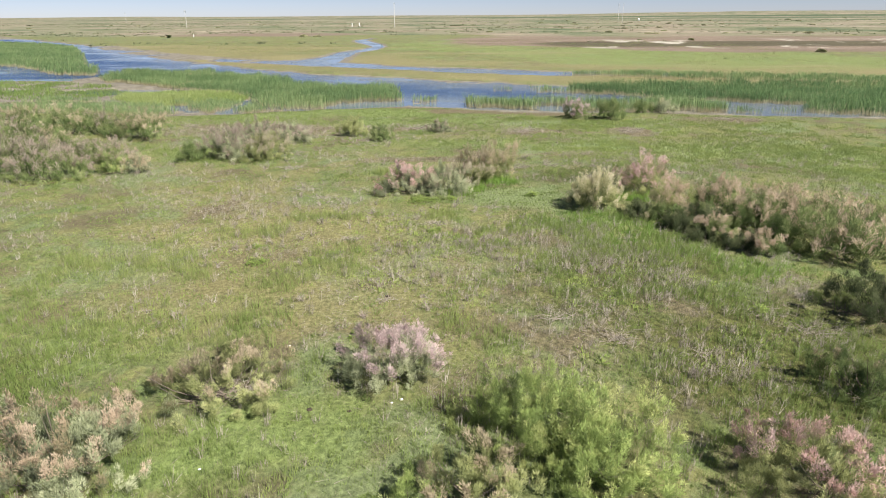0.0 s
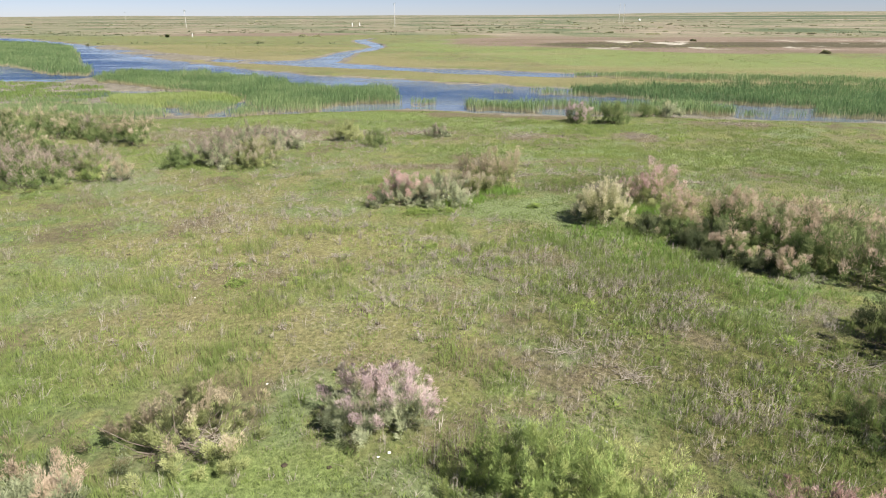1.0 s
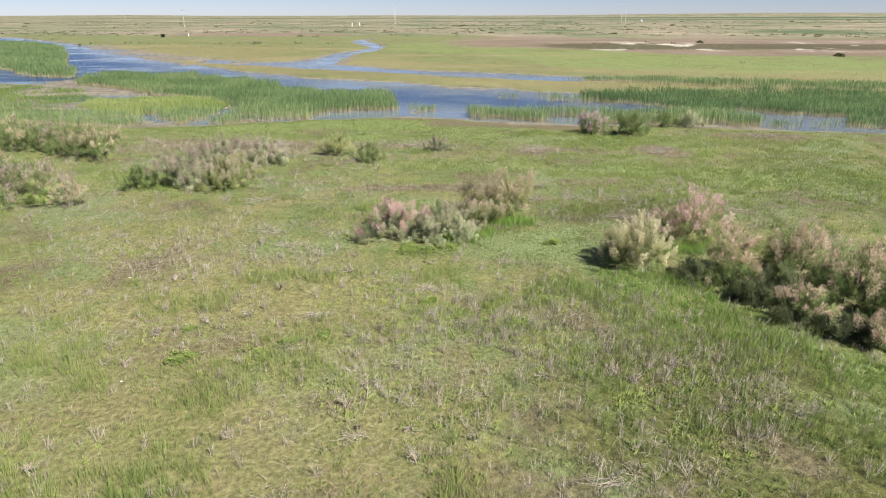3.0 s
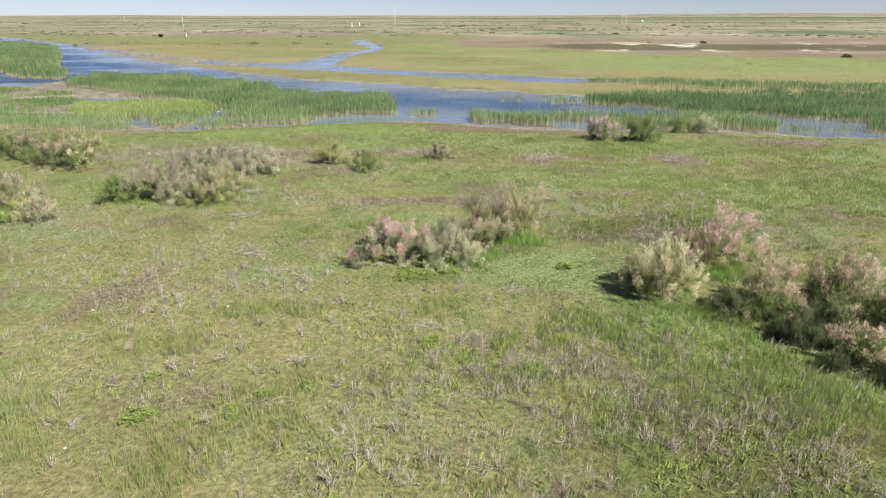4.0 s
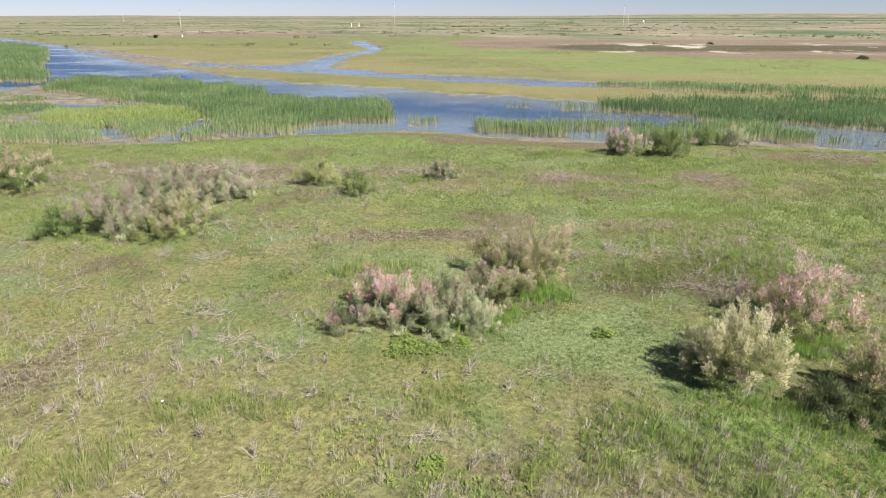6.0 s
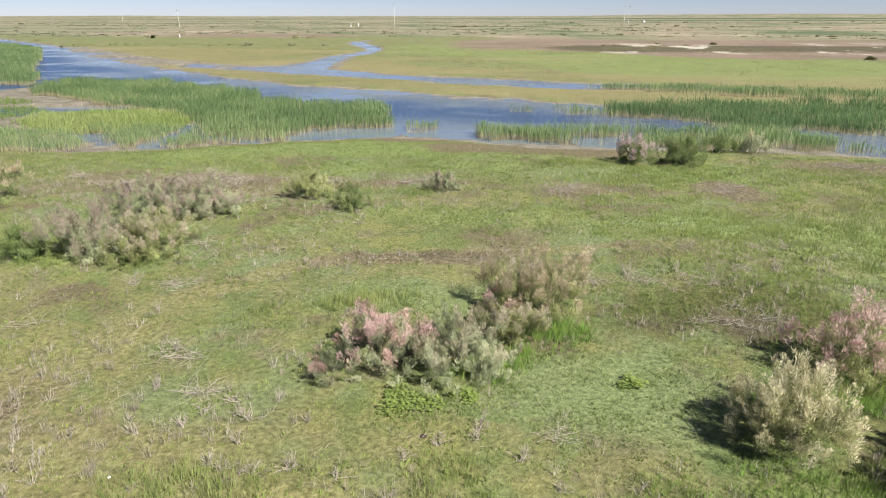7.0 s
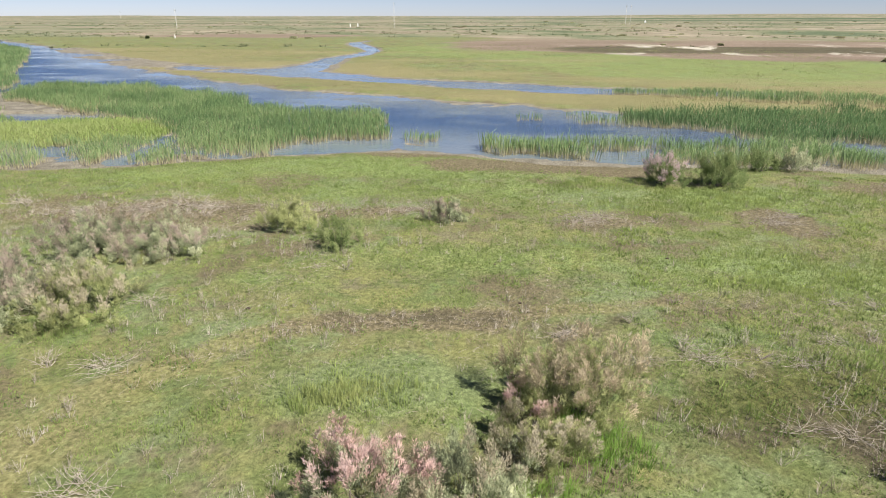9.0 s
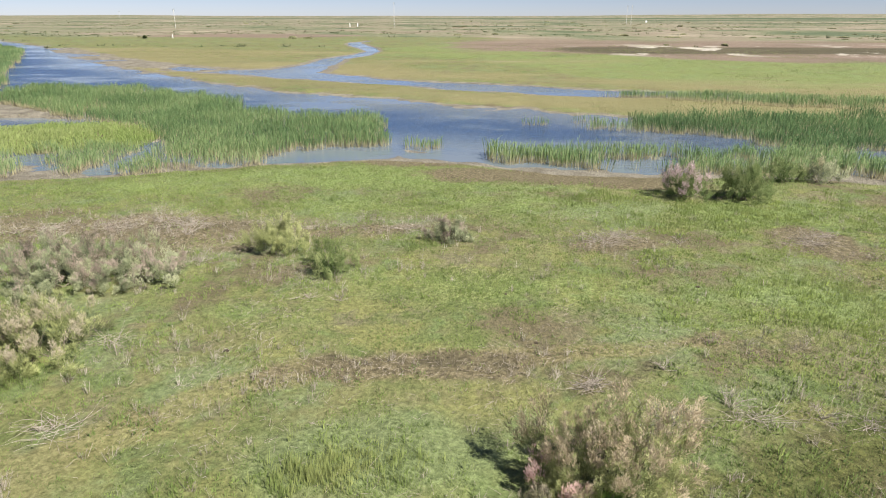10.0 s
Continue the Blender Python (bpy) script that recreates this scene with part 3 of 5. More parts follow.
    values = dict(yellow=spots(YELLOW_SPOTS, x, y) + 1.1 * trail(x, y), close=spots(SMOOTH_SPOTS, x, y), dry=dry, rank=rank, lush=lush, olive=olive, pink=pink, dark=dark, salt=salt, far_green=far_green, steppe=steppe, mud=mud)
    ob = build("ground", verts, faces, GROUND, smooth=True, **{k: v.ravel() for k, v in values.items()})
    return tagged(ob, "flat green meadow and steppe with trampled dry patches", "ground", kind="structure")


make_ground()
gx, gy = np.meshgrid(np.linspace(-420, 130, 111), np.linspace(66, 400, 85))
sheet = np.stack([gx, gy, np.full(gx.shape, WATER_LEVEL)], -1).reshape(-1, 3)
corner = (np.arange(84)[:, None] * 111 + np.arange(110)).ravel()
lee = np.maximum(step(gy - shore(FAR_SHORE, gx), -17, 0), 1 - step(gy - shore(NEAR_SHORE, gx), 6, 20))
tagged(build("water", sheet, np.stack([corner, corner + 1, corner + 112, corner + 111], -1), WATER, calm=lee.ravel()), "blue wind-rippled water of a shallow marsh river", "water", kind="structure")


# ---- tamarisk shrubs ----
def plumes(rng, start, end, per, thick, leaf, width):
    """Feathery shoots: small leaves all round an arching axis. Returns leaves (n, 3, 3), their shoot and their place along it."""
    n = len(start)
    who = np.repeat(np.arange(n), per)
    s = rng.uniform(0.0, 1.0, n * per) ** 0.8
    axis = end - start
    long = np.linalg.norm(axis, axis=-1)
    d = (axis / long[:, None])[who]
    bow = rng.normal(0, 0.10, (n, 3)) * long[:, None]
    p = start[who] + axis[who] * s[:, None] + bow[who] * (s * (1 - s) * 4)[:, None]
    off = rng.normal(size=(n * per, 3))
    off -= d * (off * d).sum(-1)[:, None]
    off /= np.linalg.norm(off, axis=-1)[:, None] + 1e-9
    girth = thick * (0.35 + 1.1 * np.sin(np.pi * np.clip(s * 0.85 + 0.1, 0, 1))) * rng.uniform(0.15, 1.0, n * per)
    at = p + off * girth[:, None]
    ll = leaf * rng.uniform(0.6, 1.3, n * per)
    way = d * 0.85 + off * 0.45 + rng.normal(0, 0.14, (n * per, 3))
    side = np.cross(way, rng.normal(size=(n * per, 3)))
    side /= np.linalg.norm(side, axis=-1)[:, None] + 1e-9
    side *= (width * rng.uniform(0.7, 1.25, n * per))[:, None]
    tris = np.stack([at - side, at + side, at + way * ll[:, None]], 1)
    turn = np.cross(tris[:, 1] - tris[:, 0], tris[:, 2] - tris[:, 0])
    inward = (turn * (off + d * (s - 0.3)[:, None] + [0, 0, 0.4])).sum(-1) < 0
    tris[inward] = tris[inward][:, [1, 0, 2]]
    return tris, who, s


def shrub(x, y, width, height, leaf, bloom, flowering, seed, label, group="", bare=0.0, depth=0.85, detail=1.0):
    """A tamarisk: stems from one root, a lobed crown of feathery shoots down to the ground, and flower plumes on the outer ones."""
    rng = np.random.default_rng(seed)
    z = float(ground_z(x, y))
    thing = empty_thing("tamarisk_shrub", x, y, z - 0.03, label, "shrub", group)
    lobes = max(8, int(6 + 2.4 * width))
    a = np.arange(lobes) * 2.4 + rng.uniform(-0.5, 0.5, lobes)
    r = np.sqrt((np.arange(lobes) + 0.5) / lobes) * rng.uniform(0.75, 1.0, lobes)
    center = np.stack([np.cos(a) * r * width * 0.38, np.sin(a) * r * width * 0.38 * depth, height * (0.64 - 0.36 * r**2) * rng.uniform(0.68, 1.18, lobes)], -1)
    radius = np.minimum(rng.uniform(0.155, 0.26, lobes) * width, height * 0.55)
    for c in center[:: 1 if bare > 0.25 else 2]:
        for _ in range(1 + int(4 * max(bare, 0))):
            foot = np.array([rng.normal(0, 0.05) * width, rng.normal(0, 0.05) * width, 0])
            end = c * [0.9, 0.9, 1.0] + rng.normal(0, 0.07, 3) * width
            end[2] = max(end[2], 0.2 * height)
            knee = foot + (end - foot) * 0.5 + np.array([0, 0, -0.10 * height]) + rng.normal(0, 0.05, 3)
            knee[2] = max(knee[2], 0.05)
            v, f = tubes([[(foot, 0.026), (knee, 0.015), (end, 0.004)]], 5)
            build("stem", v, f, BARK, thing)
    # sprays: bunches of upright shoots with gaps between them, some of them deep inside the crown
    bunches = int((1 - 0.45 * bare) * 3.4 * width**1.3 * (1.0 + height))
    lobe_of = rng.choice(lobes, bunches, p=radius**1.7 / (radius**1.7).sum())
    aim = rng.normal(size=(bunches, 3))
    aim[:, 2] = aim[:, 2] * 0.8 + 0.35
    aim /= np.linalg.norm(aim, axis=-1)[:, None]
    aim = aim + center[lobe_of] * [1, 1, 0] / (width * 0.5) * 0.5
    aim /= np.linalg.norm(aim, axis=-1)[:, None]
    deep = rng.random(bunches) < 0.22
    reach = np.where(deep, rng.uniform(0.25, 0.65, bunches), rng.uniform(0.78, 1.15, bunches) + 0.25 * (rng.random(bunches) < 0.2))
    head = center[lobe_of] + aim * (radius[lobe_of] * reach)[:, None]
    tall = rng.uniform(0.42, 0.78, bunches) * (0.48 + 0.22 * height)
    foot = head - (aim * 0.42 + [0, 0, 0.86]) * tall[:, None]
    shoots = rng.integers(3, 6, bunches)
    of = np.repeat(np.arange(bunches), shoots)
    count = len(of)
    end = head[of] + rng.normal(0, 1, (count, 3)) * [0.11, 0.11, 0.12] * (0.55 + 0.25 * height)
    end[:, 2] = np.maximum(end[:, 2], 0.16 + 0.22 * rng.random(count))
    start = end - (aim[of] * 0.42 + [0, 0, 0.86]) * (tall[of] * rng.uniform(0.8, 1.1, count))[:, None]
    start = start * 0.5 + foot[of] * 0.5
    start[:, 2] -= np.minimum(start[:, 2] - 0.02, 0)
    per = int(82 * detail)
    grow = detail**-0.42
    tris, who, s = plumes(rng, start, end, per, 0.105 * detail**-0.15, 0.115 * grow, 0.0098 * grow)
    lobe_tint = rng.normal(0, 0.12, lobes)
    # crown shade tinted into inner sprays; tips paler for young growth and sun
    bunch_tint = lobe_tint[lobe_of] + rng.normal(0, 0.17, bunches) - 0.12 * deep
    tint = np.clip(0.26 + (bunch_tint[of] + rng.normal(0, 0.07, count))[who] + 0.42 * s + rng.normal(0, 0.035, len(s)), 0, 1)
    lobe_bloom = np.clip(flowering * 1.25 + rng.normal(0, 0.28, lobes), 0, 1.2)
    chance = (flowering > 0) * ~deep * lobe_bloom[lobe_of] * step(aim[:, 2] + 0.3 * reach + 0.5 * (head[:, 2] / height - 0.5), -0.6 * max(flowering - 0.9, 0.0), 0.62) * 2.0
    flower = ((rng.random(bunches) < chance)[of] & (rng.random(count) < 0.9))[who] & (s > 0.22 + 0.25 * rng.random(len(s)))
    v = tris[~flower].reshape(-1, 3)
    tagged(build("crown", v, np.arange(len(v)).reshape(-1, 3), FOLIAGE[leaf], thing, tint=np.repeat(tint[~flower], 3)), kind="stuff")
    if flowering > 0 and flower.sum() > 50:
        t = tris[flower]
        t = t + (t - t.mean(1, keepdims=True)) * [[[0.12], [0.12], [-0.1]]]
        v = t.reshape(-1, 3)
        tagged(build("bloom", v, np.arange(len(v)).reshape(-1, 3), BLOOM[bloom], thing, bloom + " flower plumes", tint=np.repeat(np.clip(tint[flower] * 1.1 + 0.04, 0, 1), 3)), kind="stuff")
    return thing


SHRUBS = [
    # x, y, width, height, leaf, bloom, flowering, open crown, label
    (-1.9, 20.0, 3.1, 1.95, "grey", "lilac", 0.75, -0.35, "rounded tamarisk shrub with lilac-pink plumes standing alone in grass"),
    (-7.8, 18.9, 4.6, 1.25, "olive", "tan", 0.30, 0.45, "low open olive tamarisk showing bare grey branches"),
    (-10.4, 14.9, 4.8, 1.75, "grey", "blush", 0.45, -0.1, "broad tamarisk with tan-pink faded plumes over olive leaves"),
    (-0.9, 13.3, 2.4, 0.9, "green", "cream", 0.0, 0.1, "low green tamarisk at the edge of the green group"),
    (13.5, 37.9, 2.2, 0.95, "deep", "tan", 0.05, -0.3, "low dark tamarisk at the foot of the hedge"),
    (15.3, 35.0, 2.1, 1.5, "deep", "blush", 0.62, -0.5, "small tamarisk with dull pinkish-tan plumes at the hedge's front"),
    (17.0, 32.1, 1.7, 1.45, "deep", "blush", 0.5, -0.4, "narrow tamarisk with pinkish plumes at the hedge's front"),
    (3.0, 16.4, 4.3, 2.0, "green", "cream", 0.0, 0.0, "large bright green tamarisk in full leaf"),
    (4.3, 14.8, 3.8, 1.7, "green", "cream", 0.0, 0.0, "bright green tamarisk with yellowish tips"),
    (0.6, 13.9, 3.0, 1.2, "olive", "tan", 0.35, 0.1, "olive tamarisk with pinkish-tan tips beside greener shrubs"),
    (9.9, 14.3, 4.1, 1.5, "olive", "pink", 0.62, 0.2, "sprawling tamarisk with pink plumes and bare twigs"),
    (14.0, 18.6, 3.2, 1.6, "deep", "tan", 0.10, 0.4, "dark greyish tamarisk thicket with bare lower branches"),
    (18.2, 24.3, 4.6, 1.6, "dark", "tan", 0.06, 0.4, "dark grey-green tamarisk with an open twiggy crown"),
    (17.4, 39.2, 3.0, 2.35, "deep", "blush", 0.75, -0.6, "tall tamarisk of the hedge with tan plumes over green leaves"),
    (19.4, 33.8, 3.2, 2.35, "deep", "blush", 0.22, -0.5, "tall green tamarisk of the hedge with scattered tan plumes"),
    (21.0, 31.4, 3.8, 2.3, "deep", "blush", 0.3, -0.2, "tamarisk of the hedge with dull brownish plumes"),
    (23.6, 33.0, 4.0, 2.4, "deep", "tan", 0.35, -0.1, "tamarisk at the back of the hedge with tan plumes"),
    (20.4, 37.2, 3.6, 2.2, "deep", "blush", 0.45, -0.2, "tamarisk at the back of the hedge with brownish plumes"),
    (26.0, 30.4, 4.2, 2.3, "deep", "tan", 0.25, 0.0, "tamarisk at the end of the hedge with tan plumes"),
    (18.3, 36.4, 3.1, 2.3, "deep", "blush", 0.3, -0.6, "tall tamarisk inside the hedge with tan plumes"),
    # leaf colour darkened to stand in for the hedge's shadow
    (12.2, 38.9, 2.2, 0.9, "dark", "cream", 0.0, 0.1, "low tamarisk with leaves darkened for shade at the foot of the hedge"),
    (22.4, 36.0, 4.0, 2.3, "deep", "blush", 0.4, 0.0, "tamarisk deep in the hedge with tan plumes"),
    (10.1, 41.1, 3.15, 2.45, "olive", "cream", 1.4, -0.7, "rounded tamarisk covered in cream flower plumes"),
    (14.1, 44.9, 3.9, 2.2, "olive", "pink", 1.05, -0.35, "pink-flowering tamarisk above green lower leaves"),
    (14.0, 39.7, 2.2, 2.1, "olive", "blush", 0.75, -0.3, "small upright tamarisk with tan-orange plumes"),
    (-2.5, 45.5, 3.3, 1.85, "grey", "pink", 0.8, -0.3, "pink-flowering tamarisk at the end of a small thicket"),
    (0.3, 45.5, 3.5, 1.95, "grey", "buff", 0.34, -0.3, "grey-green tamarisk of the thicket with few buff plumes"),
    (2.4, 47.6, 2.6, 1.6, "olive", "buff", 0.5, 0.1, "tamarisk of the thicket with pale buff plumes"),
    (2.2, 49.8, 1.7, 1.0, "olive", "pink", 0.6, 0.0, "low wispy pinkish tamarisk filling a gap of the thicket"),
    (4.0, 50.3, 4.0, 2.1, "olive", "tan", 0.85, -0.1, "tamarisk with pale tan plumes and showing stems"),
    (-31.6, 50.0, 5.6, 2.3, "deep", "mauve", 0.72, 0.05, "large tamarisk with brownish-mauve plumes"),
    (-29.0, 53.6, 4.8, 2.2, "deep", "mauve", 0.62, 0.05, "tamarisk with mauve plumes joining its larger neighbour"),
    (-35.5, 53.0, 5.5, 2.3, "deep", "mauve", 0.60, 0.05, "broad tamarisk with brownish-mauve plumes in a dense group"),
    (-27.0, 52.2, 2.4, 1.4, "green", "tan", 0.12, 0.0, "low green tamarisk beside mauve neighbours"),
    (-25.1, 52.0, 2.0, 1.6, "grey", "tan", 0.75, 0.1, "small tamarisk with rusty tan plumes and a dark foot"),
    (-30.4, 66.2, 4.6, 2.2, "deep", "tan", 0.5, -0.2, "olive tamarisk at the edge of a dense group"),
    (-35.0, 68.8, 4.6, 2.0, "deep", "mauve", 0.25, 0.1, "olive tamarisk with some brown plumes in a dense group"),
    (-40.5, 70.5, 5.8, 2.1, "deep", "tan", 0.20, 0.1, "broad olive-green tamarisk in a dense group"),
    (-46.0, 72.5, 6.0, 2.1, "deep", "tan", 0.22, 0.1, "broad olive tamarisk with yellowish tips"),
    (-43.0, 64.0, 5.0, 2.0, "deep", "mauve", 0.45, 0.1, "tamarisk with brownish plumes in front of olive ones"),
    (-37.5, 61.5, 4.4, 1.9, "deep", "tan", 0.2, 0.1, "green tamarisk between brownish neighbours"),
    (-49.5, 66.0, 5.0, 2.0, "deep", "mauve", 0.4, 0.1, "tamarisk with brownish plumes at the group's end"),
    (-22.2, 56.0, 2.3, 1.5, "deep", "cream", 0.0, -0.2, "small yellow-green tamarisk standing clear of its neighbours"),
    (-18.9, 56.8, 3.9, 2.2, "grey", "mauve", 0.85, -0.5, "tamarisk with dull tan plumes and a dark foot"),
    (-15.5, 56.8, 3.9, 1.9, "olive", "buff", 0.4, -0.5, "olive tamarisk with buff tips"),
    (-18.8, 63.6, 4.6, 1.95, "grey", "mauve", 0.95, -0.4, "tamarisk with greyish mauve plumes behind tan ones"),
    (-15.2, 64.4, 3.8, 1.7, "grey", "mauve", 0.4, 0.15, "grey-green tamarisk with fading mauve plumes"),
    (-9.8, 68.8, 2.9, 1.6, "olive", "cream", 0.0, 0.0, "low rounded yellow-green tamarisk"),
    (-6.2, 65.8, 2.3, 1.45, "deep", "cream", 0.0, 0.2, "low dark green tamarisk with a loose crown"),
    (-0.4, 70.7, 2.5, 1.1, "grey", "mauve", 0.40, 0.3, "small twiggy grey-green shrub on a dry patch"),
    (16.1, 80.2, 3.4, 1.9, "deep", "lilac", 0.9, -0.3, "tamarisk with dull mauve plumes near the marsh"),
    (20.3, 80.0, 3.6, 2.3, "deep", "cream", 0.0, -0.5, "green tamarisk with yellowish tips near the marsh"),
    (26.0, 85.4, 2.8, 1.6, "deep", "cream", 0.0, 0.0, "dark green shrub at the edge of the reeds"),
    (28.8, 85.2, 3.0, 1.6, "grey", "cream", 0.06, 0.0, "olive-green shrub at the edge of the reeds"),
    (15.1, 39.3, 1.5, 0.9, "olive", "blush", 0.9, 0.1, "low tan-plumed tamarisk in a gap of the hedge"),
    (15.9, 37.6, 2.4, 1.25, "deep", "tan", 0.1, -0.5, "low dense green tamarisk filling the middle of the hedge"),
    # low shrubs whose dark leaf colour stands in for shade under the hedge
    (13.9, 36.2, 2.0, 0.95, "dark", "tan", 0.0, -0.6, "low tamarisk with the hedge's shade put into its dark leaves"),
    (15.2, 36.7, 2.3, 1.35, "dark", "tan", 0.0, -0.6, "low tamarisk with the hedge's shade put into its dark leaves"),
    (14.5, 34.2, 1.7, 0.7, "dark", "tan", 0.0, -0.6, "low tamarisk with the hedge's shade put into its dark leaves"),
    (16.2, 33.0, 2.0, 0.9, "dark", "tan", 0.0, -0.6, "low tamarisk with the hedge's shade put into its dark leaves"),
]
for number, (sx, sy, sw, sh, leaf, bloom, flowering, gap, label) in enumerate(SHRUBS):
    shrub(sx, sy - 0.15, sw * 1.28, sh * (1.2 if sy < 48 else 1.3), leaf, bloom, flowering * (1.0 if sy < 48 or sx < 15 else 0.65) * (1.0 if sy < 60 else 0.85), 100 + number, label, "tamarisk shrubs of the meadow", gap, detail=1.4 if sy < 26 else 1.25 if 39.5 < sy < 52 and abs(sx) < 14 else 0.75 if sy < 48 and sx < 20 else 0.85 if sy < 82 and -21 < sx < 22 and sy > 50 else 0.28)


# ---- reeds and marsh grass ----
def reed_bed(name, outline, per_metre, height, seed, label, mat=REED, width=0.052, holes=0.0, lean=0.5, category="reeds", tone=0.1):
    rng = np.random.default_rng(seed)
    px, py = [p[0] for p in outline], [p[1] for p in outline]
    x0, x1, y0, y1 = min(px), max(px), min(py), max(py)
    count = int((x1 - x0) * (y1 - y0) * per_metre * 1.6 / 3)
    x, y = rng.uniform(x0, x1, count), rng.uniform(y0, y1, count)
    wob = 1.3
    ok = inside(outline, x + (field(x, y, 2.5, 21) - 0.5) * 2 * wob, y + (field(x, y, 2.5, 23) - 0.5) * 2 * wob)
    ok &= rough_field(x, y, 4.5, 25) > holes
    x, y = x[ok], y[ok]
    z = np.maximum(ground_z(x, y), WATER_LEVEL - 0.05)
    h = height * (0.58 + 0.8 * rough_field(x, y, 3, 27)) * rng.uniform(0.86, 1.06, len(x))
    v, f, who, rise = blades(rng, np.stack([x, y, z], -1), h, np.full(len(x), 0.4), width, 3, lean * 0.8, bent=True)
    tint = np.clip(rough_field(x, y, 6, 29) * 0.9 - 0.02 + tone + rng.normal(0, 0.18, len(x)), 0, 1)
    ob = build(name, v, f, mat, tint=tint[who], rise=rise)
    return tagged(ob, label, category, kind="stuff")


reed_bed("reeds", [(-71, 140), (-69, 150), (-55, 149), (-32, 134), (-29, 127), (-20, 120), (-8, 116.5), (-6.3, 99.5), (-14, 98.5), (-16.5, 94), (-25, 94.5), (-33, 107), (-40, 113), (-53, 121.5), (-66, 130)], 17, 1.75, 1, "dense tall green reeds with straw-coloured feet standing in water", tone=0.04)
reed_bed("reeds", [(-64, 92), (-41, 84.6), (-30.5, 87.0), (-30, 97.5), (-33, 99), (-45, 97), (-62, 101)], 17, 1.25, 2, "lower mixed reeds and straw along the shore", holes=0.40, tone=0.25)
reed_bed("reeds", [(-28.4, 87.2), (-16.5, 92.0), (-17, 98), (-28.4, 99)], 13, 1.5, 3, "green reeds at the shore beside open water", holes=0.40, tone=0.2)
reed_bed("reeds", [(-6, 97.5), (1.2, 96.8), (1.2, 100), (-6, 100.8)], 9, 1.35, 4, "thin clumps of reeds standing in open water", holes=0.46)
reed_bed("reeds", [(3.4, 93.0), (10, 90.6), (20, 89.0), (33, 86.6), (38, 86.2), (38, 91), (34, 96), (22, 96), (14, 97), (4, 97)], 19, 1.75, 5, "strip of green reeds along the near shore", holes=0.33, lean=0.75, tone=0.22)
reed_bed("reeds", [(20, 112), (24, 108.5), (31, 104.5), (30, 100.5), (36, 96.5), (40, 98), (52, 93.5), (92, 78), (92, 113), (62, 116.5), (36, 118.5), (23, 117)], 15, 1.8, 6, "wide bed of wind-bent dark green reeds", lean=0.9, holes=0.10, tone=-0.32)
reed_bed("reeds", [(13, 114.5), (17, 109.8), (22, 108.3), (21, 113), (16, 117)], 8, 1.5, 61, "thin reeds standing in open water", holes=0.42, tone=0.2)
reed_bed("reeds", [(9, 112.5), (12, 112.5), (12, 115), (9, 115)], 9, 1.4, 7, "small clump of reeds in open water", holes=0.25)
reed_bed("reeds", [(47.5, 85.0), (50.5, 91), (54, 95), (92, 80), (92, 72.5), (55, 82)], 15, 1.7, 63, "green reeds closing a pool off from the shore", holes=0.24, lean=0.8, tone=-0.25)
reed_bed("reeds", [(38, 85.2), (49, 82.6), (49, 84), (39, 87.5)], 10, 1.3, 62, "sparse low reeds along the near shore of a pool", holes=0.45, tone=0.2)
reed_bed("reeds", [(24, 144), (33, 135.5), (41, 131.5), (58, 124.5), (95, 112), (95, 122), (58, 136), (38, 144)], 9, 1.6, 8, "reeds along the back channel", holes=0.24, tone=0.0)
reed_bed("reeds", [(-118, 178), (-106, 170), (-87, 151), (-77, 147), (-81, 157), (-95, 178), (-148, 272), (-178, 305), (-225, 338), (-262, 325), (-200, 240)], 4.5, 2.0, 9, "large bed of tall green reeds beside the open pool", width=0.11)
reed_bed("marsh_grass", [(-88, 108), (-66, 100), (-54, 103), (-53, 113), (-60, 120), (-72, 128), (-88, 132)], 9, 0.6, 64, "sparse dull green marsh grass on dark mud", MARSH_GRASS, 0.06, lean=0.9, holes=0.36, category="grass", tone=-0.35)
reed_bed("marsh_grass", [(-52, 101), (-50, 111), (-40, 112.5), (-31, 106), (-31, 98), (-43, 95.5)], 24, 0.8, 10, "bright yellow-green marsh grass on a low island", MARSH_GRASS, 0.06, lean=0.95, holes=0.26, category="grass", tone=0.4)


# ---- turf ----
def shade_of(x, y):
    return rough_field(x, y, 12, 31) * 0.45 + rough_field(x, y, 1.6, 33) * 0.55


def covered(x, y):
    return (wet(x, y) < -0.8) * 1.0


def in_view(x, y):
    return (np.abs(x) < 12 + 0.62 * y) * covered(x, y)


def turf(name, seed, count, area, keep, low, high, spread, width, leaves, mat, label, lean=0.6, shift=0.0):
    rng = np.random.default_rng(seed)
    at = scatter(rng, count, *area, keep)
    h = rng.uniform(low, high, len(at)) * (0.7 + 0.6 * field(at[:, 0], at[:, 1], 1.3, 35))
    v, f, who, rise = blades(rng, at, h, np.full(len(at), spread), width, leaves, lean)
    tint = np.clip(shade_of(at[:, 0], at[:, 1]) * 1.5 - 0.32 + shift + 0.20 * spots(YELLOW_SPOTS, at[:, 0], at[:, 1]) - 0.32 * spots(RANK_SPOTS, at[:, 0], at[:, 1]) + rng.normal(0, 0.16, len(at)), 0, 1)
    return tagged(build(name, v, f, mat, tint=tint[who], rise=rise), label, "grass", kind="stuff")


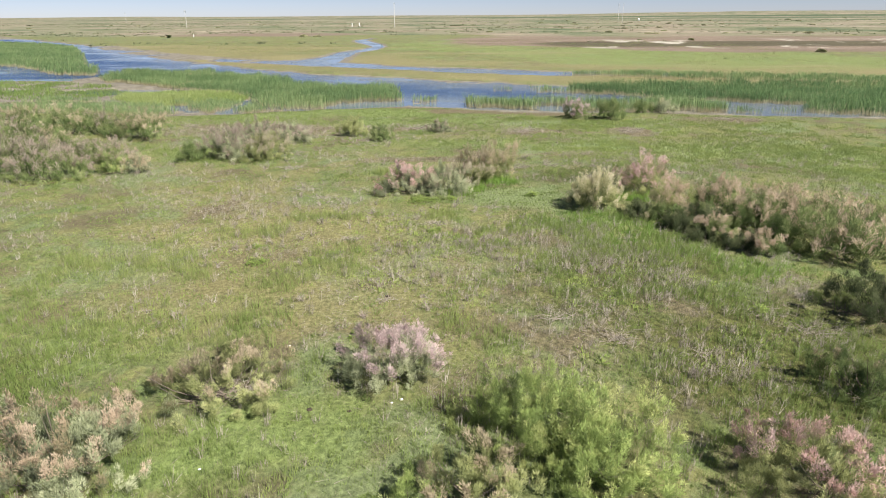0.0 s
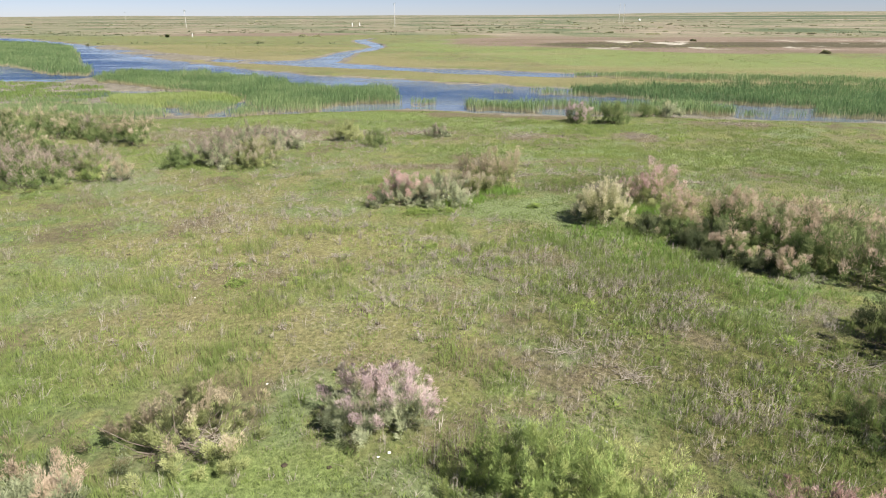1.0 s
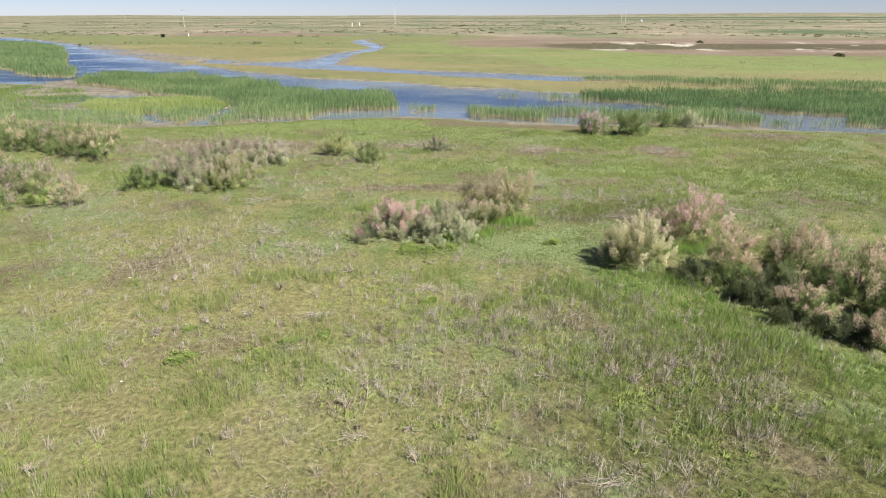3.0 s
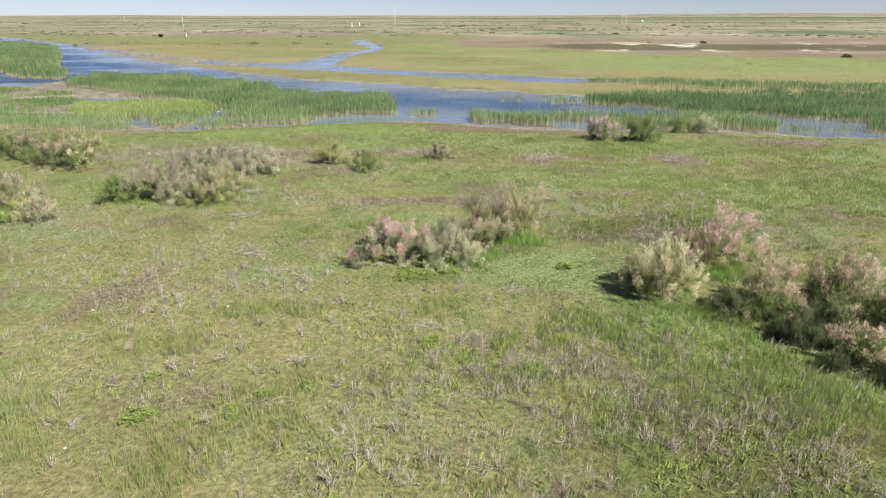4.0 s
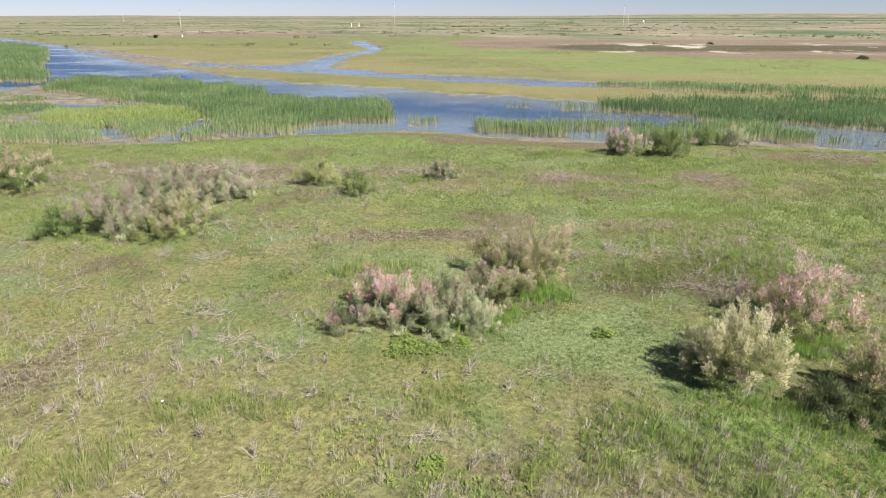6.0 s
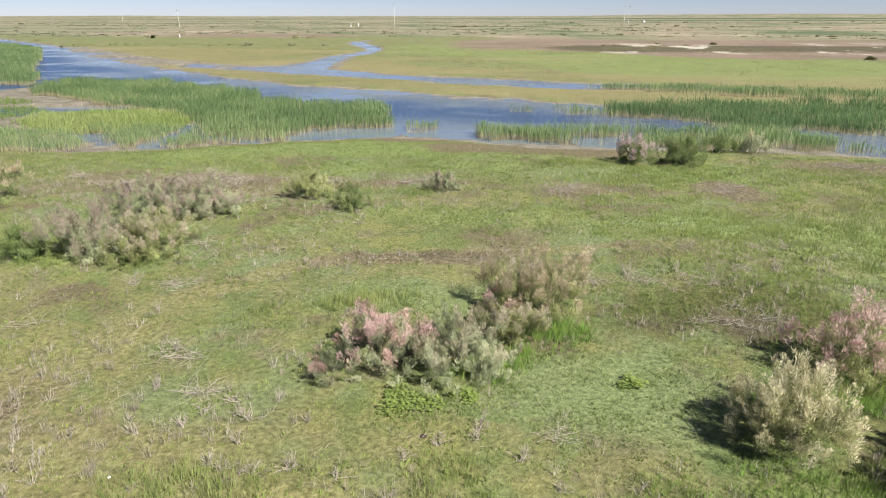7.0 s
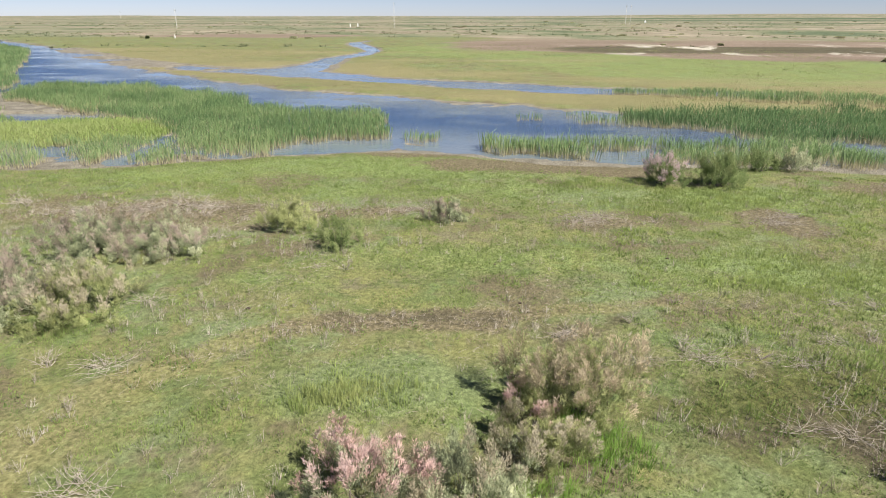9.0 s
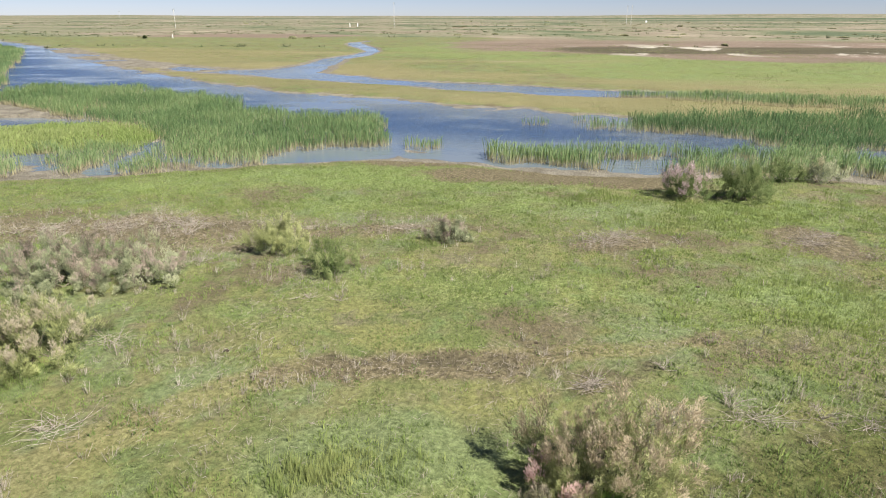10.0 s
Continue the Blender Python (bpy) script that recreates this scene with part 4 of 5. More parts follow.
turf("grass", 11, 68000, (-36, 36, 9, 52), lambda x, y: in_view(x, y) * (1 - 0.45 * spots(SMOOTH_SPOTS, x, y)) * (1 - 0.45 * spots(YELLOW_SPOTS, x, y).clip(0, 1)) * (1 - 0.4 * spots(STALK_SPOTS, x, y)) * np.clip(1.1 - 1.1 * dryness(x, y), 0.12, 1), 0.02, 0.07, 0.15, 0.022, 5, GRASS, "short olive-green grazed grass", lean=0.8)
turf("grass", 12, 36000, (-58, 58, 48, 96), lambda x, y: in_view(x, y) * np.clip(1.1 - 1.1 * dryness(x, y), 0.12, 1), 0.04, 0.11, 0.15, 0.032, 4, GRASS, "short olive-green grazed grass")
turf("lush_grass", 13, 85000, (-40, 45, 9, 92), lambda x, y: in_view(x, y) * np.clip(1.3 - dryness(x, y), 0, 1) * (1 - 0.8 * spots(SMOOTH_SPOTS, x, y)) * step(lushness(x, y), 0.26, 0.7), 0.08, 0.26, 0.12, 0.024, 5, LUSH, "taller lush green grass in damp hollows")
turf("dry_grass", 14, 70000, (-40, 40, 9, 80), lambda x, y: (1 - spots(SMOOTH_SPOTS, x, y)) * in_view(x, y) * (1 - 0.6 * step(y, 52, 58) * step(x, 8, 14)) * (0.10 + 0.7 * step(dryness(x, y) + 0.9 * (rough_field(x, y, 3.2, 37) - 0.5), 0.12, 0.45)), 0.08, 0.34, 0.12, 0.009, 5, STRAW, "dead straw-coloured grass stalks", lean=0.9)
turf("tussocks", 16, 42000, (-36, 40, 9, 80), lambda x, y: in_view(x, y) * np.clip(1.3 - dryness(x, y), 0, 1) * step(rough_field(x, y, 3.4, 45) * 0.75 - 0.08 * spots(STALK_SPOTS, x, y) + 0.2 * lushness(x, y) + 0.16 * spots(RANK_SPOTS, x, y) - 0.55 * spots(SMOOTH_SPOTS, x, y), 0.46, 0.60), 0.16, 0.46, 0.16, 0.022, 9, LUSH, "taller green tussocks standing in short grass", lean=0.5, shift=0.05)
turf("meadow_weeds", 15, 115000, (-40, 40, 9, 82), lambda x, y: in_view(x, y) * np.clip(1.3 - dryness(x, y), 0, 1) * (0.15 + 0.85 * step(field(x, y, 1.1, 41) * 0.5 + rough_field(x, y, 6, 43) * 0.5 + 0.10 * spots(STALK_SPOTS, x, y), 0.49, 0.60)), 0.06, 0.17, 0.16, 0.048, 5, WEED, "low broad-leaved green weeds", lean=0.95)
def stalks(seed, count, area, keep, low, high, stems, label, shift=0.0):
    """Clumps of dead branching stalks, each a thin stem with two side twigs."""
    rng = np.random.default_rng(seed)
    at = scatter(rng, count, *area, keep)
    n = len(at) * stems
    who = np.repeat(np.arange(len(at)), stems)
    h = (rng.uniform(low, high, len(at)))[who] * rng.uniform(0.45, 1.1, n)
    turn, tilt = rng.uniform(0, 2 * np.pi, n), np.abs(rng.normal(0, 0.5, n)).clip(0, 1.35)
    way = np.stack([np.cos(turn) * np.sin(tilt), np.sin(turn) * np.sin(tilt), np.cos(tilt)], -1)
    root = at[who] + np.stack([np.cos(turn), np.sin(turn), 0 * turn], -1) * (rng.random(n) * 0.16)[:, None]
    side = np.stack([-np.sin(turn + 0.7), np.cos(turn + 0.7), 0 * turn], -1)
    tris = [np.stack([root - side * 0.008, root + side * 0.008, root + way * h[:, None]], 1)]
    for _ in range(2):
        s = rng.uniform(0.3, 0.8, n)
        p = root + way * (h * s)[:, None]
        fork = way + rng.normal(0, 0.55, (n, 3))
        fork /= np.linalg.norm(fork, axis=-1)[:, None]
        tris.append(np.stack([p - side * 0.006, p + side * 0.006, p + fork * (h * rng.uniform(0.2, 0.45, n))[:, None]], 1))
    v = np.concatenate(tris).reshape(-1, 3)
    v[:, 2] = np.maximum(v[:, 2], np.tile(np.repeat(at[who, 2], 3), 3))
    tint = np.clip(rng.normal(0.45 + shift, 0.2, len(at))[who] + rng.normal(0, 0.14, n), 0, 1)
    return tagged(build("dead_stalks", v, np.arange(len(v)).reshape(-1, 3), GREY_STALK, tint=np.tile(np.repeat(tint, 3), 3)), label, "dead stalks", kind="stuff")


stalks(17, 9000, (-36, 38, 9, 76), lambda x, y: in_view(x, y) * (1 - 0.75 * step(y, 52, 58) * step(x, 8, 14)) * (0.10 + 0.9 * step(rough_field(x, y, 3, 47) + 0.25 * dryness(x, y) + 0.20 * spots(STALK_SPOTS, x, y) + 0.08 * spots(RANK_SPOTS, x, y) - 0.6 * spots(SMOOTH_SPOTS, x, y), 0.50, 0.62)), 0.25, 0.62, 11, "clumps of grey dead branching stalks")
stalks(24, 6500, (-4, 17, 15, 40), lambda x, y: in_view(x, y) * spots(STALK_SPOTS, x, y) * step(rough_field(x, y, 2.2, 63), 0.42, 0.58), 0.18, 0.5, 10, "dense thatch of grey dead stalks", -0.08)
turf("meadow_weeds", 25, 9000, (-4, 17, 15, 40), lambda x, y: in_view(x, y) * spots(STALK_SPOTS, x, y) * step(rough_field(x, y, 1.8, 65), 0.50, 0.60), 0.08, 0.24, 0.20, 0.075, 7, WEED, "bright broad-leaved weeds among dead stalks", lean=0.9, shift=0.35)
turf("meadow_weeds", 26, 15000, (7, 48, 46, 82), lambda x, y: in_view(x, y) * np.clip(1.2 - dryness(x, y), 0, 1) * step(rough_field(x, y, 1.5, 93) + 0.06 * lushness(x, y), 0.56, 0.64), 0.12, 0.30, 0.20, 0.055, 6, WEED, "lumpy knee-low tufts of green weeds", lean=0.75, shift=0.12)
turf("tall_grass", 18, 4000, (5, 19, 27, 43), lambda x, y: in_view(x, y) * spots([(9.0, 38.2, 2.6, 1.4, 1), (11.3, 35.6, 1.8, 2.2, 1), (13.2, 32.5, 1.5, 2.4, 1), (15.0, 29.8, 2, 1.6, 1)], x, y), 0.18, 0.50, 0.18, 0.028, 8, FRESH, "tall fresh green grass along the hedge", lean=0.75, shift=-0.05)
turf("tall_grass", 19, 3000, (-7, 0, 47.5, 53.0), lambda x, y: spots([(-3.6, 50.3, 1.5, 0.9, 1)], x, y), 0.3, 0.55, 0.14, 0.024, 9, LUSH, "tall yellow-green grass tuft on a low mound", lean=0.4, shift=0.45)
turf("tall_grass", 23, 8500, (-1, 15, 42, 50), lambda x, y: spots([(4.0, 48.4, 1.2, 0.9, 1), (2.2, 45.0, 1.2, 1.0, 1), (2.9, 46.2, 0.9, 0.8, 1), (13.2, 43.0, 1.6, 0.7, 1), (11.6, 42.6, 1.0, 0.6, 0.8)], x, y), 0.25, 0.65, 0.16, 0.026, 9, FRESH, "tall bright green grass at the foot of shrubs", lean=0.5, shift=0.25)
turf("field_grass", 20, 15000, (-160, 120, 118, 330), lambda x, y: (wet(x, y) < -1.5) * (np.abs(x) < 0.72 * y) * step(rough_field(x * 0.6, y, 14, 83), 0.42, 0.6), 0.12, 0.32, 0.8, 0.14, 5, GRASS, "rough grass of the fields behind the river", lean=0.85, shift=0.15)
turf("steppe_scrub", 21, 16000, (-900, 1100, 300, 1500), lambda x, y: (np.abs(x) < 0.75 * y) * step(rough_field(x * 0.35, y, 70, 85), 0.47, 0.62) * np.clip(480 / y, 0, 1), 0.5, 1.4, 1.8, 0.7, 7, STEPPE_SCRUB, "low dark scrub scattered over the far steppe", lean=0.9, shift=-0.1)
turf("feathery_grass", 22, 15000, (-20, 20, 9, 40), lambda x, y: in_view(x, y) * step(rough_field(x, y, 2.6, 87) + 0.22 * spots(LUSH_SPOTS, x, y) + 0.10 * spots(RANK_SPOTS, x, y) - 0.3 * step(dryness(x, y), 0.3, 0.6), 0.54, 0.66), 0.28, 0.6, 0.20, 0.020, 12, LUSH, "feathery tall green grass clumps", lean=0.45, shift=0.1)


# ---- fallen twigs and dead brush ----
def brush(x, y, reach, sticks, seed, label):
    """A heap of fallen twigs, lying flat over one another."""
    rng = np.random.default_rng(seed)
    thing = empty_thing("dead_brush", x, y, float(ground_z(x, y)), label, "dead branches", "dead brush on the meadow")
    paths = []
    for _ in range(sticks * 2):
        a, r = rng.uniform(0, 2 * np.pi), rng.uniform(0, 0.5) * reach
        p = np.array([np.cos(a) * r, np.sin(a) * r * 0.7, rng.uniform(0.0, 0.14)])
        way = rng.normal(0, 1, 3) * [1, 0.8, 0.28]
        way /= np.linalg.norm(way)
        long = rng.uniform(0.25, 0.75) * reach
        mid = p + way * long * 0.5 + rng.normal(0, 0.04, 3) * reach
        end = p + way * long + rng.normal(0, 0.07, 3) * reach
        mid[2], end[2] = abs(mid[2]) + 0.02, abs(end[2]) + 0.01
        paths.append([(p, 0.007), (mid, 0.0055), (end, 0.0025)])
    v, f = tubes(paths, 4)
    tagged(build("twig_tangle", v, f, TWIG, thing), kind="stuff")
    return thing


def dead_shrub(x, y, wide, high, stems, seed, label):
    """A dead shrub still standing: bare forked stems that fan out of one root."""
    rng = np.random.default_rng(seed)
    thing = empty_thing("dead_shrub", x, y, float(ground_z(x, y)) - 0.02, label, "dead shrub", "dead shrubs of the meadow")
    lean_way = rng.normal(0, 0.25, 2)
    for _ in range(stems):
        a, tilt = rng.uniform(0, 2 * np.pi), rng.uniform(0.1, 1.0)
        top = np.array([(np.cos(a) * tilt + lean_way[0]) * wide * 0.5, (np.sin(a) * tilt + lean_way[1]) * wide * 0.5, high * rng.uniform(0.55, 1.0) * (1.1 - 0.6 * tilt)])
        root = np.append(rng.normal(0, 0.04, 2), 0.0)
        knee = root * 0.55 + top * 0.45 + rng.normal(0, 0.05, 3) * wide
        knee[2] = max(knee[2], 0.05)
        paths = [[(root, 0.012), (knee, 0.008), (top, 0.003)]]
        for _ in range(4):
            s = rng.uniform(0.25, 0.9)
            p = (root + (knee - root) * s / 0.45) if s < 0.45 else (knee + (top - knee) * (s - 0.45) / 0.55)
            way = top - root + rng.normal(0, 0.4, 3) * [wide, wide, high * 0.6]
            tip = p + way / np.linalg.norm(way) * rng.uniform(0.2, 0.5) * high
            tip[2] = max(tip[2], 0.03)
            paths.append([(p, 0.006), ((p + tip) / 2 + rng.normal(0, 0.02, 3), 0.0045), (tip, 0.0025)])
        v, f = tubes(paths, 4)
        build("branch", v, f, TWIG, thing)
    return thing


BRUSH = [
    (-8.4, 43.4, 1.6, 26), (-10.0, 46.0, 1.8, 22), (-12.6, 52.4, 1.8, 26), (-13.4, 57.8, 1.6, 20), (-5.2, 34.6, 1.2, 26), (-5.9, 32.0, 1.0, 20), (-0.6, 37.4, 1.0, 22),
    (-0.3, 34.8, 0.9, 22), (4.3, 55.2, 1.6, 34), (6.6, 53.2, 2.0, 36), (9.2, 53.2, 1.8, 26), (8.0, 70.2, 2.4, 40), (9.6, 71.0, 1.8, 26), (-16.6, 73.4, 3.0, 46), (-20.2, 72.4, 2.6, 36),
    (-11.2, 73.2, 2.4, 30), (-3.0, 72.4, 2.2, 30), (20.2, 70.2, 2.2, 40), (21.4, 71.4, 1.6, 24), (12.4, 52.6, 1.3, 18), (14.6, 54.4, 1.3, 18), (16.8, 58.0, 1.6, 18), (-6.8, 62.4, 1.1, 14),
    (-24.0, 72.2, 2.4, 30), (33.4, 78.2, 2.6, 40), (36.6, 77.4, 2.4, 30), (6.8, 22.6, 1.5, 24), (4.6, 24.2, 1.2, 20), (9.5, 21.4, 1.2, 18), (14.8, 23.0, 1.8, 24), (-6.8, 19.2, 1.6, 26),
    (-17.6, 48.6, 1.6, 16), (3.2, 41.2, 1.2, 16), (13.4, 24.8, 1.6, 22), (15.5, 46.0, 1.8, 26), (-29.0, 74.0, 2.4, 26), (18.6, 49.4, 2.0, 24), (-2.6, 26.4, 0.8, 14), (1.2, 28.6, 0.9, 14), (10.4, 48.9, 1.2, 16), (11.8, 48.3, 1.4, 18), (13.2, 48.6, 1.4, 18), (12.2, 50.2, 1.3, 16),
]
for number, (bx, by, reach, sticks) in enumerate(BRUSH):
    brush(bx, by, reach, sticks, 300 + number, "heap of grey dead tamarisk twigs lying in grass" if sticks > 22 else "few grey fallen twigs lying in grass")


DEAD_SHRUBS = [  # x, y, width, height, stems
    (-13.2, 66.8, 2.2, 1.0, 14), (-10.9, 70.9, 2.2, 0.9, 12), (-22.6, 69.6, 2.4, 1.0, 14), (-25.6, 71.4, 2.2, 0.9, 12), (-8.6, 72.6, 2.0, 0.8, 10), (-15.6, 71.2, 2.4, 1.0, 14),
    (-18.2, 73.8, 2.2, 0.9, 12), (18.2, 57.6, 1.4, 0.9, 11), (7.2, 56.4, 1.5, 0.7, 10), (-6.4, 42.0, 1.0, 0.7, 9), (-4.6, 37.6, 0.9, 0.7, 9), (-14.8, 52.6, 1.6, 0.9, 12), (-10.4, 46.6, 1.4, 0.7, 10),
    (12.6, 70.2, 1.6, 0.7, 10), (5.4, 24.6, 0.9, 0.6, 9), (11.6, 27.4, 1.1, 0.6, 10), (8.4, 30.4, 0.9, 0.6, 9), (2.2, 34.2, 0.9, 0.6, 9), (-5.6, 36.4, 0.8, 0.7, 8), (-9.6, 34.0, 0.9, 0.6, 8),
    (-7.4, 31.0, 0.9, 0.6, 8), (-3.6, 33.2, 1.0, 0.6, 9), (-11.8, 38.4, 1.0, 0.6, 9), (8.6, 54.0, 1.6, 0.8, 11), (11.2, 53.2, 1.4, 0.7, 10), (16.2, 54.6, 1.4, 0.7, 10), (4.6, 37.2, 0.9, 0.6, 8),
    (-2.2, 29.4, 0.8, 0.5, 8), (3.6, 29.8, 0.9, 0.5, 8), (1.0, 26.2, 0.8, 0.5, 8), (-28.0, 73.2, 2.4, 0.9, 12), (9.4, 71.4, 1.8, 0.7, 10), (34.6, 77.8, 1.8, 0.8, 10), (-5.4, 62.2, 1.2, 0.7, 9),
]
rng = np.random.default_rng(91)
while len(DEAD_SHRUBS) < 84:
    bx, by = rng.uniform(-13, 8), rng.uniform(24, 45)
    if spots(SMOOTH_SPOTS, bx, by) < 0.3 and rough_field(bx, by, 5, 51) > 0.42 and not (-5 < bx < 5 and by > 43):
        DEAD_SHRUBS.append((bx, by, rng.uniform(0.5, 1.1), rng.uniform(0.35, 0.7), int(rng.integers(6, 10))))
for number, (bx, by, wide, high, stems) in enumerate(DEAD_SHRUBS):
    dead_shrub(bx, by, wide, high, stems, 380 + number, "bare grey dead shrub with forked stems standing in grass" if wide > 1.3 else "small bare grey dead shrub standing in grass")


def make_litter():
    rng = np.random.default_rng(77)
    at = scatter(rng, 52000, -34, 36, 9, 78, lambda x, y: in_view(x, y) * (1 - spots(SMOOTH_SPOTS, x, y)) * (0.04 + 0.9 * step(rough_field(x, y, 5, 51) + 0.3 * dryness(x, y), 0.53, 0.70)))
    n = len(at)
    a = rng.uniform(0, np.pi, n)
    way = np.stack([np.cos(a), np.sin(a), rng.uniform(-0.05, 0.45, n)], -1) * rng.uniform(0.15, 0.5, n)[:, None]
    side = np.stack([-np.sin(a), np.cos(a), 0 * a], -1) * 0.006
    at[:, 2] += 0.05
    top = np.array([0, 0, 0.008])
    v = np.stack([at - side, at + side, at + top, at + way], 1).reshape(-1, 3)
    o = np.arange(n)[:, None] * 4
    f = np.concatenate([o + [0, 1, 3], o + [1, 2, 3], o + [2, 0, 3]], 0)
    tagged(build("twig_litter", v, f, TWIG), "pale dry twigs scattered through the grass", "twigs", kind="stuff")


make_litter()


# ---- leafy weeds ----
def weed_clump(x, y, width, height, seed):
    rng = np.random.default_rng(seed)
    n = int(340 * width**1.5)
    mounds = 3 + int(3 * width)
    mx, my, mh = rng.uniform(-0.36, 0.36, mounds) * width, rng.uniform(-0.28, 0.28, mounds) * width, rng.uniform(0.45, 1.1, mounds)
    on = rng.integers(0, mounds, n)
    a, r = rng.uniform(0, 2 * np.pi, n), np.sqrt(rng.random(n))
    own = width * 0.22
    at = np.stack([mx[on] + np.cos(a) * r * own, my[on] + np.sin(a) * r * own, mh[on] * height * (1 - 0.6 * r**2) * rng.uniform(0.25, 1.0, n)], -1)
    turn = rng.uniform(0, 2 * np.pi, n)
    way = np.stack([np.cos(turn), np.sin(turn), rng.uniform(-0.2, 0.5, n)], -1) * rng.uniform(0.06, 0.11, n)[:, None]
    side = np.stack([-np.sin(turn), np.cos(turn), rng.normal(0, 0.3, n)], -1) * rng.uniform(0.025, 0.05, n)[:, None]
    v = np.stack([at, at + way * 0.5 + side, at + way, at + way * 0.5 - side], 1).reshape(-1, 3)
    thing = empty_thing("weed_clump", x, y, float(ground_z(x, y)), "bright green broad-leaved weed clump in short grass", "weed", "weed clumps of the meadow")
    tagged(build("foliage", v, np.arange(len(v)).reshape(-1, 4), WEED, thing, tint=np.repeat(np.clip(rng.normal(0.35, 0.22, n) + 0.5 * (at[:, 2] / height), 0, 1), 4)), kind="stuff")
    for k in rng.integers(0, n, 4):
        v, f = tubes([[(np.array([rng.normal(0, 0.03), rng.normal(0, 0.03), 0.0]), 0.012), (at[k] * [0.8, 0.8, 0.9], 0.004)]], 4)
        build("stem", v, f, FOLIAGE["green"], thing, tint=np.full(len(v), 0.5))
    return thing


for number, (x, y, wide, high) in enumerate([(-1.4, 43.1, 2.2, 0.4), (0.2, 43.4, 1.2, 0.3), (-5.9, 32.6, 0.9, 0.3), (-4.7, 33.0, 0.8, 0.28), (-6.9, 31.4, 0.9, 0.25), (-9.6, 31.0, 1.1, 0.25), (-10.2, 33.4, 0.7, 0.2), (13.6, 25.2, 1.2, 0.35), (-3.4, 22.9, 0.8, 0.3), (6.2, 44.2, 1.0, 0.3), (3.2, 34.2, 0.8, 0.25), (-0.6, 36.2, 0.9, 0.3)]):
    weed_clump(x, y, wide, high, 700 + number)


# ---- small things on the meadow ----
def lump(name, x, y, size, squash, mat, seed, label, category, group):
    rng = np.random.default_rng(seed)
    bm = bmesh.new()
    bmesh.ops.create_icosphere(bm, subdivisions=2, radius=size)
    for vert in bm.verts:
        vert.co *= 1 + 0.35 * (noise.noise(vert.co * (2.2 / size) + Vector((seed, 0, 0))))
        vert.co.z *= squash
    me = bpy.data.meshes.new(name)
    bm.to_mesh(me)
    bm.free()
    me.materials.append(mat)
    ob = new(name, me)
    ob.location = (x, y, float(ground_z(x, y)) + size * squash * 0.5)
    ob.rotation_euler = (0, 0, rng.uniform(0, 6))
    return tagged(ob, label, category, group)


for number, (x, y) in enumerate([(-3.1, 17.8), (-4.4, 17.9), (-2.6, 26.9), (6.4, 23.2), (-12.4, 38.6), (-0.9, 41.2), (2.1, 62.9), (2.9, 58.4), (-8.9, 57.3), (13.8, 60.2), (11.2, 63.8), (-16.8, 35.2)]):
    lump("dung_heap", x, y, 0.075 + 0.02 * (number % 3), 0.35, DUNG, 40 + number, "dark dried dung heap lying in grass", "dung", "dung heaps on the meadow")
for number, (x, y) in enumerate([(-1.75, 18.2), (-1.45, 18.4), (-6.95, 15.0), (5.0, 18.9), (-11.2, 29.6), (-15.2, 39.0), (-9.4, 39.2), (-26.0, 43.5), (-6.0, 22.2)]):
    lump("white_scrap", x, y, 0.045 + 0.015 * (number % 2), 0.25, SCRAP, 60 + number, "small bleached white scrap lying in grass", "litter", "white scraps on the meadow")


# ---- power line and posts far off ----
def rod(bm, a, b, r0, r1, sides=8):
    a, b = Vector(a), Vector(b)
    turn = (b - a).to_track_quat("Z", "Y").to_matrix().to_4x4()
    bmesh.ops.create_cone(bm, cap_ends=True, segments=sides, radius1=r0, radius2=r1, depth=(b - a).length, matrix=Matrix.Translation((a + b) / 2) @ turn)


def part(name, bm, mat, parent, label=""):
    me = bpy.data.meshes.new(name)
    bm.to_mesh(me)
    bm.free()
    me.materials.append(mat)
    ob = new(name, me)
    ob.parent = parent
    return tagged(ob, label)


def power_pole(x, y, height, thick, label):
    thing = empty_thing("power_pole", x, y, float(ground_z(x, y)) - 0.2, label, "power pole", "poles of the power line")
    bm = bmesh.new()
    rod(bm, (0, 0, 0), (0, 0, height), thick, thick * 0.6)
    part("pole", bm, CONCRETE, thing)
    for up, reach in ((0.98, 0.7), (0.93, 1.0)):
        bm = bmesh.new()
        rod(bm, (-reach, 0, height * up), (reach, 0, height * up), 0.09, 0.09, 6)
        arm = part("crossarm", bm, STEEL, thing)
        for s in (-0.92, 0.92):
            bm = bmesh.new()
            rod(bm, (s * reach, 0, height * up - 1.1), (s * reach, 0, height * up - 0.1), 0.13, 0.13, 6)
            part("insulator", bm, GLASS_GREEN, arm)
    return thing


power_pole(-269, 716, 18, 0.22, "pale concrete power pole on the far steppe")
power_pole(-53, 748, 25, 0.22, "tall pale concrete power pole on the far steppe")
power_pole(256, 1000, 26.5, 0.24, "pale power pole beside its twin on the far steppe")
power_pole(262.5, 1000, 26.5, 0.24, "pale power pole beside its twin on the far steppe")
power_pole(-695, 1500, 20, 0.22, "distant power pole near the sky line")


